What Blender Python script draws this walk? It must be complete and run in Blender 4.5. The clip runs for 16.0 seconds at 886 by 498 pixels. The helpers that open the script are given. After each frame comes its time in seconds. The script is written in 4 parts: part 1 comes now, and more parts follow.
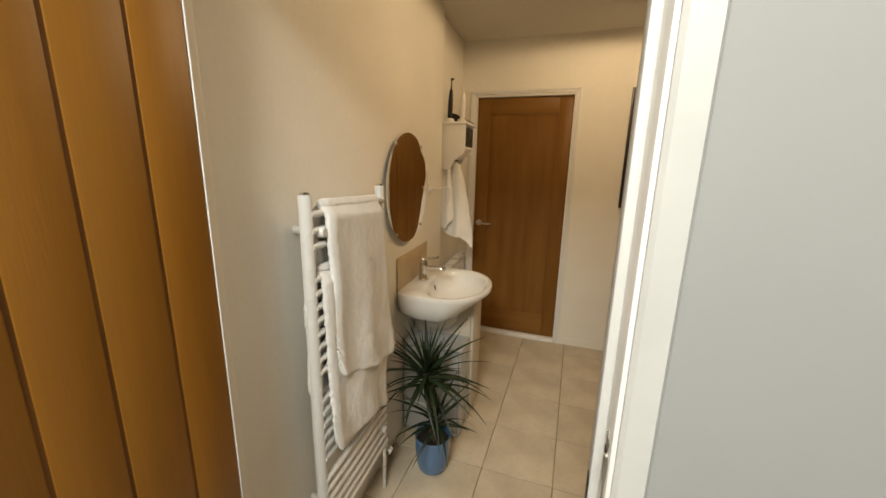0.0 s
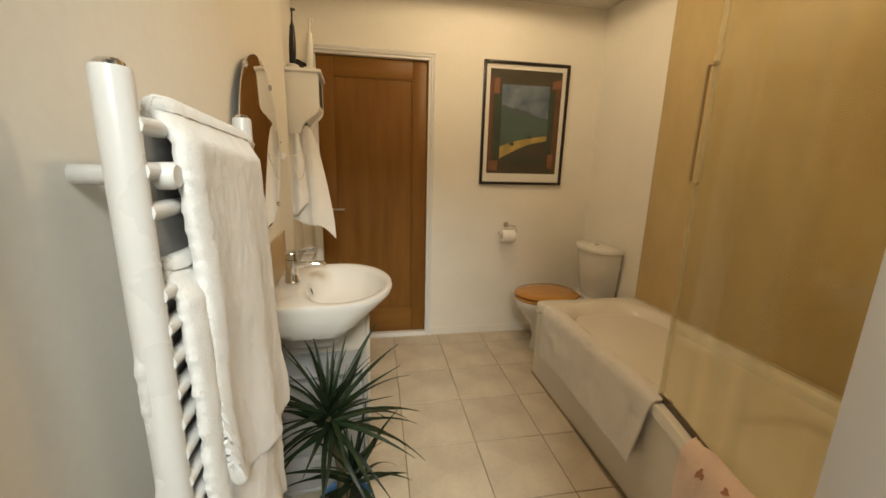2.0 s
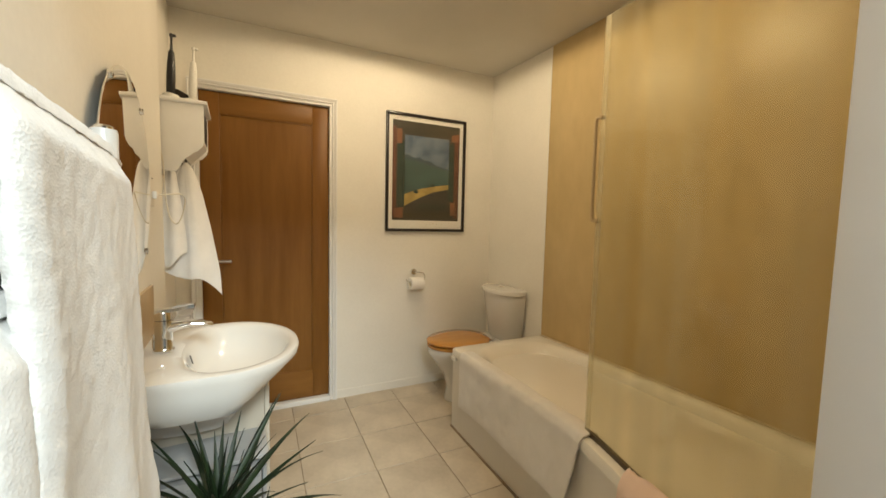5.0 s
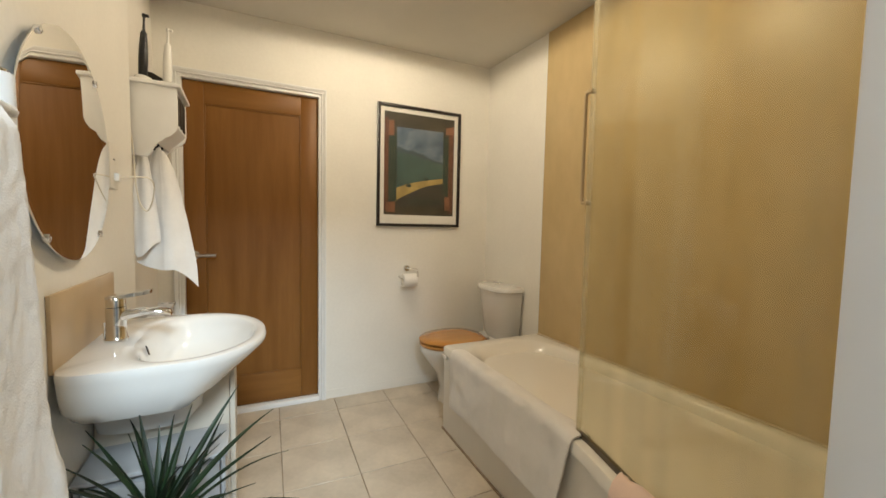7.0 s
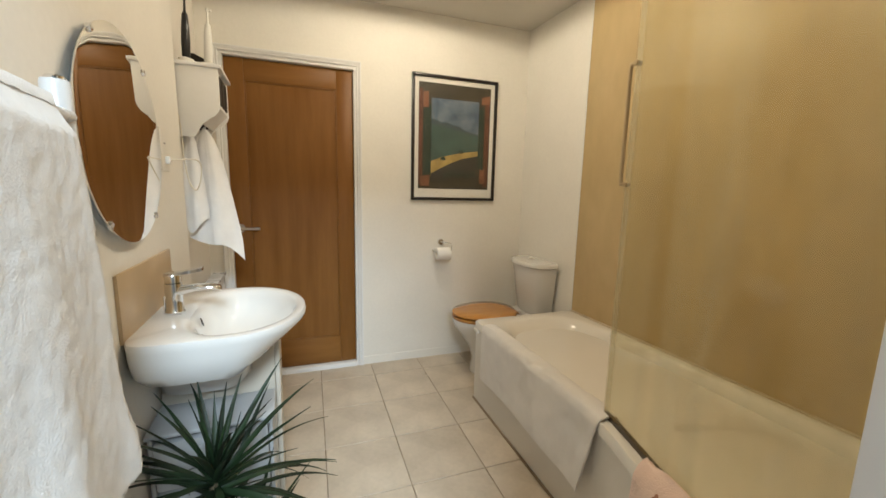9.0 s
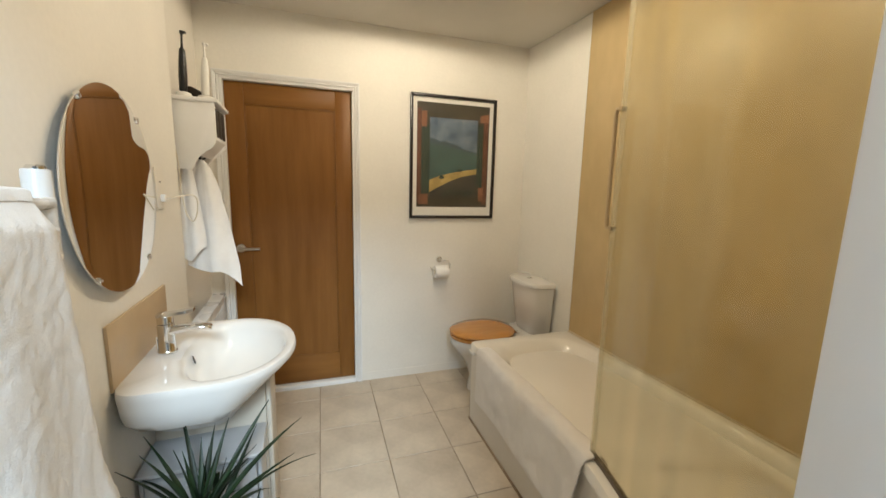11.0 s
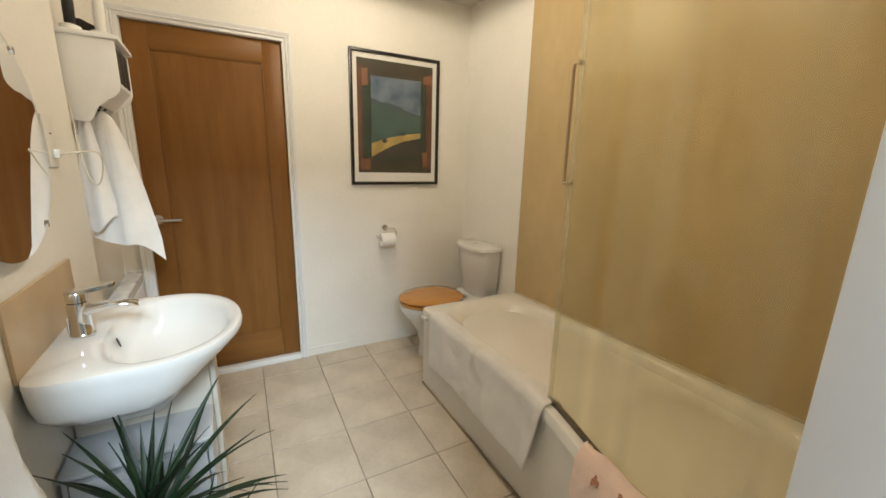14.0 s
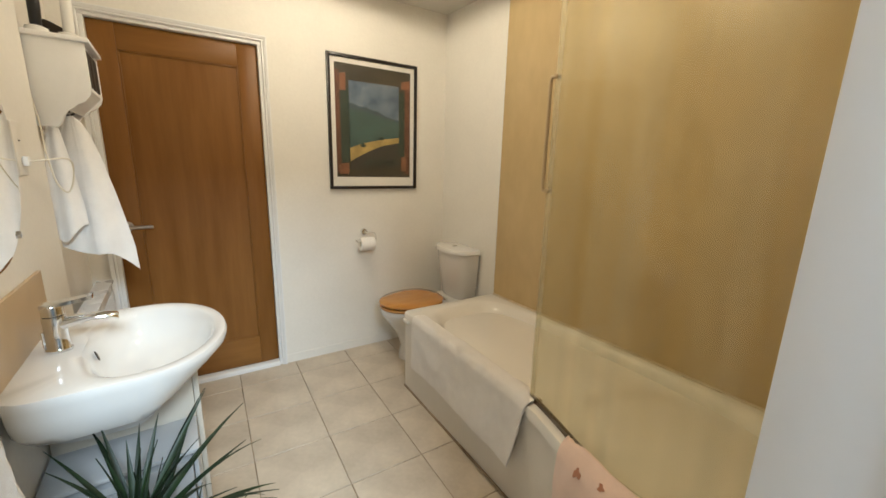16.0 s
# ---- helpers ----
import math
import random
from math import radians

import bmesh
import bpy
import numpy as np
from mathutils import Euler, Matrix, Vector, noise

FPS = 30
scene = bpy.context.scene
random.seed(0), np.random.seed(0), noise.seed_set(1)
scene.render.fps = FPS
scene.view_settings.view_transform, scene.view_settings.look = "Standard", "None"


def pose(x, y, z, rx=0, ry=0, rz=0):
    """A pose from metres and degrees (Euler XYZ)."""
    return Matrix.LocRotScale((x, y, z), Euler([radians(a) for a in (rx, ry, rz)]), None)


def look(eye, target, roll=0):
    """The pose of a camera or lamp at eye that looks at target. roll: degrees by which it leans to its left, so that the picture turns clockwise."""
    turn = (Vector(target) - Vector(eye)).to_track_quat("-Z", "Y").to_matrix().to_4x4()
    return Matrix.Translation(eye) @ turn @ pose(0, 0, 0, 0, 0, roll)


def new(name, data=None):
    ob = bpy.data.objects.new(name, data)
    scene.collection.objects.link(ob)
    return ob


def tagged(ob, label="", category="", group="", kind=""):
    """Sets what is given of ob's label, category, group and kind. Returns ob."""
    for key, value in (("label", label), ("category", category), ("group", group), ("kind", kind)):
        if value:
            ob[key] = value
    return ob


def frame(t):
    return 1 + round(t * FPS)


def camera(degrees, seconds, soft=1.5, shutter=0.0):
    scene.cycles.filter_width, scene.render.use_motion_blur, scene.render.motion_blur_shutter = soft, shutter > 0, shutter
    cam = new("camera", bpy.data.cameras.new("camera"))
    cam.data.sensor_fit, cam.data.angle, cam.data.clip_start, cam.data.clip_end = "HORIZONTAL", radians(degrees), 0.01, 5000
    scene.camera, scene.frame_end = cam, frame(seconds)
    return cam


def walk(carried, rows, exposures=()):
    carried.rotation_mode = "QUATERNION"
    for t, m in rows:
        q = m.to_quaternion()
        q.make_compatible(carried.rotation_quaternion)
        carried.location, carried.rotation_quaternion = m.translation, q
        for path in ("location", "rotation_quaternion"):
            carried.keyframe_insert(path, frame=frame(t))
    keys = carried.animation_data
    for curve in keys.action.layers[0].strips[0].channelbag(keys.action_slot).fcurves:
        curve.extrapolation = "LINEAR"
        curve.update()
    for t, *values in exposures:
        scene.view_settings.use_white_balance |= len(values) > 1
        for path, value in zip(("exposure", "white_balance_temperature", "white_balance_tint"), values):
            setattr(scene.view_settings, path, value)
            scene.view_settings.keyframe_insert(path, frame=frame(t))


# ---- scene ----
cam = camera(99.2, 16.0, soft=1.6)
PATH = [
    (0, (0.019, 0.053, 1.506), (-0.618, 1.894, 1.053), 1.2),
    (0.5, (-0.078, 0.054, 1.507), (-0.620, 1.924, 1.052), 1.3),
    (1, (-0.169, 0.175, 1.454), (-0.453, 2.100, 0.994), 1.5),
    (1.5, (-0.295, 0.324, 1.380), (-0.342, 2.272, 0.930), 1.5),
    (2, (-0.418, 0.446, 1.321), (-0.074, 2.367, 0.886), 1.5),
    (2.5, (-0.482, 0.507, 1.249), (0.130, 2.366, 0.835), 1.5),
    (3, (-0.507, 0.528, 1.262), (0.225, 2.355, 0.909), 1.5),
    (3.5, (-0.511, 0.525, 1.309), (0.268, 2.344, 1.022), 1.5),
    (6, (-0.406, 0.576, 1.238), (0.500, 2.355, 1.123), 1.3),
    (6.5, (-0.369, 0.581, 1.226), (0.548, 2.354, 1.104), 1.4),
    (7, (-0.346, 0.592, 1.200), (0.487, 2.406, 1.077), 1.2),
    (7.5, (-0.316, 0.599, 1.190), (0.366, 2.473, 1.035), 1.2),
    (8, (-0.309, 0.601, 1.184), (0.351, 2.477, 0.968), 1.3),
    (8.5, (-0.319, 0.599, 1.175), (0.341, 2.467, 0.904), 1.2),
    (9, (-0.331, 0.584, 1.249), (0.321, 2.451, 0.950), 1.3),
    (9.5, (-0.311, 0.562, 1.338), (0.334, 2.431, 1.036), 1.3),
    (12, (-0.257, 0.601, 1.393), (0.331, 2.487, 1.084), 1.3),
    (12.5, (-0.297, 0.643, 1.379), (0.286, 2.529, 1.062), 1.3),
    (13, (-0.333, 0.624, 1.354), (0.281, 2.491, 0.981), 1.3),
    (13.5, (-0.331, 0.623, 1.342), (0.451, 2.413, 0.913), 1.4),
    (14, (-0.330, 0.633, 1.334), (0.591, 2.355, 0.898), 1.4),
    (14.5, (-0.346, 0.637, 1.319), (0.611, 2.338, 0.883), 1.5),
    (15, (-0.347, 0.637, 1.418), (0.628, 2.328, 0.983), 1.5),
    (15.5, (-0.349, 0.636, 1.446), (0.665, 2.305, 1.017), 1.5),
    (16, (-0.375, 0.624, 1.354), (0.662, 2.280, 0.929), 1.5),
]
EXPOSURES = [(0.0, -1.07, 9300, 14), (0.5, -1.00, 9400, 14), (1.0, -1.00, 8300, 14), (1.5, -0.89, 7800, 12), (2.0, -0.80, 8600, 11), (2.5, -0.71, 8600, 10), (3.5, -0.62, 8500, 8), (6.0, -0.37, 6900, 7), (9.0, -0.32, 6300, 7), (16.0, -0.27, 6250, 7)]
walk(cam, [(t, look(eye, target, roll)) for t, eye, target, roll in PATH], EXPOSURES)

# ---- light ----
world = bpy.data.worlds.new("world")
scene.world = world
world.use_nodes = True
wn = world.node_tree.nodes
sky = wn.new("ShaderNodeTexSky")
sky.sky_type = "NISHITA"
sky.sun_disc = False
sky.sun_elevation, sky.sun_rotation = radians(38), radians(200)
wn["Background"].inputs["Strength"].default_value = 0.1
world.node_tree.links.new(sky.outputs[0], wn["Background"].inputs["Color"])


def lamp(name, kind, m, power, colour, size=0.1, size_y=None):
    data = bpy.data.lights.new(name, kind)
    data.energy, data.color = power, colour
    if kind == "AREA":
        data.shape = "RECTANGLE" if size_y else "DISK"
        data.size = size
        if size_y:
            data.size_y = size_y
    else:
        data.shadow_soft_size = size
    ob = new(name, data)
    ob.matrix_world = m
    return ob


WARM = (1.0, 0.835, 0.62)
DAY = (0.74, 0.88, 1.0)
DOWNLIGHTS = [(0.26, 1.68), (0.24, 2.42)]
for px, py in DOWNLIGHTS:
    dl_ = lamp("downlight_lamp", "SPOT", look((px, py, 2.416), (px, py, 0)), 36.5, WARM, 0.035)
    dl_.data.spot_size, dl_.data.spot_blend = radians(180), 0.15
# daylight in the opening of the hall rooflight
SKY_X0, SKY_X1, SKY_Y0, SKY_Y1 = -0.68, 0.26, -1.65, -0.25
lamp("rooflight_lamp", "AREA", look((-0.21, -1.22, 2.82), (-0.20, 0.50, 1.15)), 225.0, DAY, 0.85, 0.70)


# ---- materials ----
def mat(name, colour, rough=0.5, metal=0.0, vary=0.12, scale=6.0, fine=0.0, fine_scale=200.0, bump=0.0, bump_scale=80.0,
        stretch=(1, 1, 1), second=None, random_piece=0.0, coat=0.0, spec=0.5):
    """Principled paint with broad and fine variation, relief and, for pieces, a shade of their own."""
    m = bpy.data.materials.new(name)
    m.use_nodes = True
    nt = m.node_tree
    n, l = nt.nodes, nt.links
    b = n["Principled BSDF"]
    b.inputs["Roughness"].default_value = rough
    b.inputs["Metallic"].default_value = metal
    b.inputs["Coat Weight"].default_value = coat
    b.inputs["Coat Roughness"].default_value = 0.06
    b.inputs["Specular IOR Level"].default_value = spec
    co = n.new("ShaderNodeTexCoord")
    mp = n.new("ShaderNodeMapping")
    mp.inputs["Scale"].default_value = stretch
    l.new(co.outputs["Object"], mp.inputs["Vector"])
    t1 = n.new("ShaderNodeTexNoise")
    t1.inputs["Scale"].default_value, t1.inputs["Detail"].default_value = scale, 5
    l.new(mp.outputs[0], t1.inputs["Vector"])
    ramp = n.new("ShaderNodeMix")
    ramp.data_type = "RGBA"
    c = Vector(colour)
    lo = tuple(c * (1 - vary)) + (1,)
    hi = tuple(second) + (1,) if second else tuple(Vector([min(1.0, v * (1 + vary)) for v in c])) + (1,)
    ramp.inputs["A"].default_value, ramp.inputs["B"].default_value = lo, hi
    sharpen = n.new("ShaderNodeMapRange")
    sharpen.inputs["From Min"].default_value, sharpen.inputs["From Max"].default_value = 0.32, 0.68
    l.new(t1.outputs["Fac"], sharpen.inputs["Value"])
    l.new(sharpen.outputs[0], ramp.inputs["Factor"])
    out = ramp.outputs["Result"]
    t2 = n.new("ShaderNodeTexNoise")
    t2.inputs["Scale"].default_value, t2.inputs["Detail"].default_value = fine_scale, 3
    l.new(mp.outputs[0], t2.inputs["Vector"])
    if fine:
        hs = n.new("ShaderNodeHueSaturation")
        mr = n.new("ShaderNodeMapRange")
        mr.inputs["From Min"].default_value, mr.inputs["From Max"].default_value = 0.3, 0.7
        mr.inputs["To Min"].default_value, mr.inputs["To Max"].default_value = 1 - fine, 1 + fine
        l.new(t2.outputs["Fac"], mr.inputs["Value"])
        l.new(mr.outputs[0], hs.inputs["Value"])
        l.new(out, hs.inputs["Color"])
        out = hs.outputs[0]
    if random_piece:
        oi = n.new("ShaderNodeObjectInfo")
        mr = n.new("ShaderNodeMapRange")
        mr.inputs["To Min"].default_value, mr.inputs["To Max"].default_value = 1 - random_piece, 1 + random_piece
        l.new(oi.outputs["Random"], mr.inputs["Value"])
        hs = n.new("ShaderNodeHueSaturation")
        l.new(mr.outputs[0], hs.inputs["Value"])
        l.new(out, hs.inputs["Color"])
        out = hs.outputs[0]
    l.new(out, b.inputs["Base Color"])
    rr = n.new("ShaderNodeMapRange")
    rr.inputs["To Min"].default_value, rr.inputs["To Max"].default_value = rough * 0.85, min(1.0, rough * 1.15)
    l.new(t1.outputs["Fac"], rr.inputs["Value"])
    l.new(rr.outputs[0], b.inputs["Roughness"])
    if bump:
        bt = n.new("ShaderNodeTexNoise")
        bt.inputs["Scale"].default_value, bt.inputs["Detail"].default_value = bump_scale, 4
        l.new(mp.outputs[0], bt.inputs["Vector"])
        bp = n.new("ShaderNodeBump")
        bp.inputs["Strength"].default_value, bp.inputs["Distance"].default_value = min(1.0, bump), 0.004
        l.new(bt.outputs["Fac"], bp.inputs["Height"])
        l.new(bp.outputs[0], b.inputs["Normal"])
    return m


PAINT = mat("cream_wall_paint", (0.80, 0.772, 0.71), 0.75, vary=0.035, scale=2.2, bump=0.25, bump_scale=14, fine=0.015, fine_scale=60)
# pale hall walls coloured mid grey to offset the strong daylight on them
HALL_PAINT = mat("dimmed_hall_paint", (0.325, 0.333, 0.335), 0.75, vary=0.03, scale=2, bump=0.2, bump_scale=16)
# white ceiling with its shade put into the base colour
CEIL = mat("shaded_ceiling_paint", (0.62, 0.59, 0.53), 0.85, vary=0.04, scale=2, bump=0.2, bump_scale=20)
GLOSS = mat("white_gloss_woodwork", (0.78, 0.78, 0.77), 0.42, vary=0.03, scale=5, bump=0.12, bump_scale=40)
# darker copy of the gloss: tones down over-lit architraves and stops by colour
GLOSS_DIM = mat("dimmed_white_gloss", (0.54, 0.545, 0.54), 0.45, vary=0.05, scale=6, bump=0.12, bump_scale=40)
OAK = mat("oak_veneer", (0.205, 0.084, 0.016), 0.40, vary=0.14, scale=2.2, stretch=(5, 5, 0.45), fine=0.035, spec=0.25, fine_scale=22, bump=0.05, bump_scale=60,
          second=(0.240, 0.110, 0.028), random_piece=0.05)
OAK_H = mat("oak_veneer_rail", (0.205, 0.084, 0.016), 0.40, vary=0.14, scale=2.2, stretch=(0.45, 5, 5), fine=0.035, spec=0.25, fine_scale=22, bump=0.05, bump_scale=60,
            second=(0.240, 0.110, 0.028), random_piece=0.05)
BOARD = mat("waxed_oak_board", (0.235, 0.088, 0.0090), 0.42, vary=0.1, scale=2.5, stretch=(5, 5, 0.4), fine=0.03, fine_scale=22, bump=0.08, bump_scale=50,
            second=(0.275, 0.108, 0.012), random_piece=0.06)
GROOVE = mat("dark_groove", (0.17, 0.062, 0.010), 0.7, vary=0.2)
SEATWOOD = mat("varnished_pine", (0.50, 0.215, 0.040), 0.22, vary=0.06, scale=4, stretch=(1, 6, 6), fine=0.04, fine_scale=20, coat=0.6, second=(0.54, 0.25, 0.052))
TILE = mat("beige_floor_tile", (0.49, 0.412, 0.315), 0.36, vary=0.12, scale=4.5, fine=0.04, fine_scale=45, bump=0.06, bump_scale=30, second=(0.58, 0.495, 0.385),
           random_piece=0.05)
GROUT = mat("brown_grout", (0.30, 0.23, 0.16), 0.9, vary=0.2, scale=30)
PANEL = mat("tan_shower_panel", (0.48, 0.352, 0.172), 0.36, vary=0.08, scale=2.6, stretch=(1, 1, 0.5), fine=0.04, fine_scale=16, second=(0.53, 0.400, 0.208))
SPLASH = mat("tan_splashback", (0.50, 0.37, 0.22), 0.35, vary=0.08, scale=6)
CERAMIC = mat("white_ceramic", (0.70, 0.69, 0.665), 0.10, vary=0.015, scale=3, coat=0.4)
ACRYLIC = mat("white_acrylic", (0.77, 0.735, 0.665), 0.16, vary=0.02, scale=3, coat=0.3)
BATHPANEL = mat("bath_panel_white", (0.72, 0.68, 0.61), 0.3, vary=0.03, scale=4, bump=0.03, bump_scale=12)
ENAMEL = mat("white_enamel", (0.65, 0.65, 0.645), 0.28, vary=0.02, scale=6)
WHITEWOOD = mat("white_painted_wood", (0.86, 0.855, 0.84), 0.45, vary=0.03, scale=8, bump=0.08, bump_scale=60)
CHROME = mat("chrome", (0.80, 0.80, 0.80), 0.07, metal=1.0, vary=0.03)
SATIN = mat("brushed_nickel", (0.60, 0.57, 0.53), 0.3, metal=1.0, vary=0.05)
BLACKP = mat("black_plastic", (0.012, 0.012, 0.013), 0.35, vary=0.2)
DARK = mat("dark_interior", (0.03, 0.022, 0.016), 0.7, vary=0.2)
WHITEP = mat("white_plastic", (0.80, 0.79, 0.75), 0.35, vary=0.02)
CREAMP = mat("cream_plastic", (0.76, 0.72, 0.64), 0.4, vary=0.02)
HANDLE = mat("pale_tan_plastic", (0.43, 0.32, 0.18), 0.4, vary=0.05)
# white plastic darkened in colour for the shade below the basin
TOWERP = mat("shaded_white_plastic", (0.42, 0.43, 0.44), 0.3, vary=0.05, scale=9)
CABINET = mat("cream_cabinet", (0.55, 0.50, 0.42), 0.42, vary=0.04, scale=6)
POT = mat("blue_glazed_pot", (0.06, 0.15, 0.29), 0.30, vary=0.1, scale=9, coat=0.3)
SOIL = mat("potting_soil", (0.018, 0.012, 0.008), 0.95, vary=0.4, scale=60, bump=1.0, bump_scale=120)
STEM = mat("plant_stem", (0.10, 0.075, 0.04), 0.8, vary=0.3, scale=60, bump=0.6, bump_scale=150)
LEAF = mat("dark_green_leaf", (0.007, 0.017, 0.007), 0.5, vary=0.3, scale=12, random_piece=0.4, second=(0.013, 0.030, 0.010), spec=0.35)
FRAMEB = mat("black_frame", (0.014, 0.010, 0.009), 0.3, vary=0.2, scale=20)
PAPERW = mat("white_mount_card", (0.78, 0.76, 0.71), 0.8, vary=0.02)
TISSUE = mat("toilet_paper", (0.84, 0.82, 0.78), 0.95, vary=0.03, bump=0.3, bump_scale=200)
CARPET = mat("hall_carpet", (0.36, 0.31, 0.25), 0.95, vary=0.15, scale=40, bump=0.8, bump_scale=300)
CABLE = mat("cream_cable", (0.76, 0.70, 0.58), 0.45, vary=0.03)
# seal strip whose dark brown also carries the gap shadow below the glass
SEAL = mat("shadowed_seal_strip", (0.075, 0.055, 0.032), 0.4, vary=0.15, scale=20)
SILICONE = mat("aged_sealant", (0.55, 0.46, 0.33), 0.5, vary=0.15, scale=20)


def terry(name, colour, strength=0.9, ribs=0.0):
    m = mat(name, colour, 0.95, vary=0.04, scale=14, fine=0.02, fine_scale=260, spec=0.15)
    nt = m.node_tree
    n, l = nt.nodes, nt.links
    b = n["Principled BSDF"]
    b.inputs["Sheen Weight"].default_value = 0.35
    b.inputs["Sheen Roughness"].default_value = 0.5
    co = n.new("ShaderNodeTexCoord")
    vo = n.new("ShaderNodeTexVoronoi")
    vo.inputs["Scale"].default_value = 320
    l.new(co.outputs["Object"], vo.inputs["Vector"])
    no = n.new("ShaderNodeTexNoise")
    no.inputs["Scale"].default_value, no.inputs["Detail"].default_value = 45, 5
    l.new(co.outputs["Object"], no.inputs["Vector"])
    ad = n.new("ShaderNodeMath")
    ad.operation = "MULTIPLY_ADD"
    ad.inputs[1].default_value = 0.5
    l.new(vo.outputs["Distance"], ad.inputs[0])
    l.new(no.outputs["Fac"], ad.inputs[2])
    height = ad.outputs[0]
    if ribs:
        # woven ribs across the cloth, a little wavy
        def calc(op, p, q):
            k = n.new("ShaderNodeMath")
            k.operation = op
            for i, v in enumerate((p, q)):
                if isinstance(v, float):
                    k.inputs[i].default_value = v
                else:
                    l.new(v, k.inputs[i])
            return k.outputs[0]
        xyz = n.new("ShaderNodeSeparateXYZ")
        l.new(co.outputs["Object"], xyz.inputs[0])
        rows = calc("MULTIPLY", calc("ADD", xyz.outputs["X"], xyz.outputs["Z"]), ribs)
        zig = calc("MULTIPLY", calc("PINGPONG", xyz.outputs["Y"], 0.016), ribs * 0.12)
        wob = calc("MULTIPLY", no.outputs["Fac"], 3.0)
        wave = calc("SINE", calc("ADD", calc("ADD", rows, zig), wob), 0.0)
        patch_ = n.new("ShaderNodeTexNoise")
        patch_.inputs["Scale"].default_value = 14
        l.new(co.outputs["Object"], patch_.inputs["Vector"])
        worn = calc("MAXIMUM", calc("MULTIPLY", calc("SUBTRACT", patch_.outputs["Fac"], 0.42), 3.4), 0.0)
        height = calc("ADD", calc("MULTIPLY", calc("MULTIPLY", wave, worn), 0.9), height)
    bp = n.new("ShaderNodeBump")
    bp.inputs["Strength"].default_value, bp.inputs["Distance"].default_value = strength, 0.004
    l.new(height, bp.inputs["Height"])
    l.new(bp.outputs[0], b.inputs["Normal"])
    return m


TOWEL = terry("white_terry", (0.68, 0.675, 0.665), 0.26)
# lighter copy of the terry: lamplight on the hand towels is in the colour
HANDCLOTH = terry("lit_hand_towel_cloth", (0.88, 0.86, 0.83), 0.26)
MATCLOTH = terry("white_bath_mat_cloth", (0.80, 0.765, 0.72), 0.75, ribs=760.0)
PINK = terry("pink_towel_cloth", (0.80, 0.60, 0.49), 0.6)
BLOOM = terry("brown_flower_print", (0.42, 0.19, 0.11), 0.6)


def glass(name, tint=(1, 1, 1), haze=0.0):
    """Thin clear pane: what lies behind it, a Fresnel gloss, and a streaky haze painting reflections."""
    m = bpy.data.materials.new(name)
    m.use_nodes = True
    n, l = m.node_tree.nodes, m.node_tree.links
    n.remove(n["Principled BSDF"])
    tr = n.new("ShaderNodeBsdfTransparent")
    tr.inputs["Color"].default_value = (*tint, 1)
    gl_ = n.new("ShaderNodeBsdfGlossy")
    gl_.inputs["Roughness"].default_value = 0.0
    lw = n.new("ShaderNodeLayerWeight")
    lw.inputs["Blend"].default_value = 0.5
    steep = n.new("ShaderNodeMath")
    steep.operation = "POWER"
    steep.inputs[1].default_value = 4.0
    l.new(lw.outputs["Facing"], steep.inputs[0])
    fr = n.new("ShaderNodeMapRange")
    fr.inputs["To Min"].default_value, fr.inputs["To Max"].default_value = 0.02, 0.55
    l.new(steep.outputs[0], fr.inputs["Value"])
    mx = n.new("ShaderNodeMixShader")
    l.new(fr.outputs[0], mx.inputs[0])
    l.new(tr.outputs[0], mx.inputs[1])
    l.new(gl_.outputs[0], mx.inputs[2])
    out = mx.outputs[0]
    if haze:
        d = n.new("ShaderNodeBsdfDiffuse")
        d.inputs["Color"].default_value = (0.72, 0.66, 0.50, 1)
        hz = n.new("ShaderNodeMixShader")
        t = n.new("ShaderNodeTexNoise")
        t.inputs["Scale"].default_value, t.inputs["Detail"].default_value = 3.0, 2
        co = n.new("ShaderNodeTexCoord")
        mp = n.new("ShaderNodeMapping")
        mp.inputs["Scale"].default_value = (1.2, 3.2, 0.07)
        l.new(co.outputs["Object"], mp.inputs["Vector"])
        l.new(mp.outputs[0], t.inputs["Vector"])
        mr = n.new("ShaderNodeMapRange")
        mr.inputs["From Min"].default_value, mr.inputs["From Max"].default_value = 0.38, 0.68
        mr.inputs["To Min"].default_value, mr.inputs["To Max"].default_value = haze * 0.3, haze * 2.2
        l.new(t.outputs["Fac"], mr.inputs["Value"])
        l.new(mr.outputs[0], hz.inputs[0])
        l.new(out, hz.inputs[1])
        l.new(d.outputs[0], hz.inputs[2])
        out = hz.outputs[0]
    l.new(out, n["Material Output"].inputs["Surface"])
    return m


GLASS = glass("clear_glass")
# haze paints upright reflection streaks on slightly dirty glass
SCREENGLASS = glass("streak_painted_glass", (0.94, 0.925, 0.83), 0.065)
EDGESTRIP = glass("milky_edge_strip", (0.96, 0.95, 0.90), 0.11)
MIRROR = bpy.data.materials.new("mirror_silver")
MIRROR.use_nodes = True
mb = MIRROR.node_tree.nodes["Principled BSDF"]
mb.inputs["Base Color"].default_value = (0.82, 0.80, 0.76, 1)
mb.inputs["Metallic"].default_value = 1.0
mb.inputs["Roughness"].default_value = 0.01


# ---- mesh helpers ----
def smooth(bm, angle=40):
    bmesh.ops.recalc_face_normals(bm, faces=bm.faces[:])
    for f in bm.faces:
        f.smooth = True
    lim = radians(angle)
    for e in bm.edges:
        if len(e.link_faces) == 2 and e.calc_face_angle(0) > lim:
            e.smooth = False
    return bm


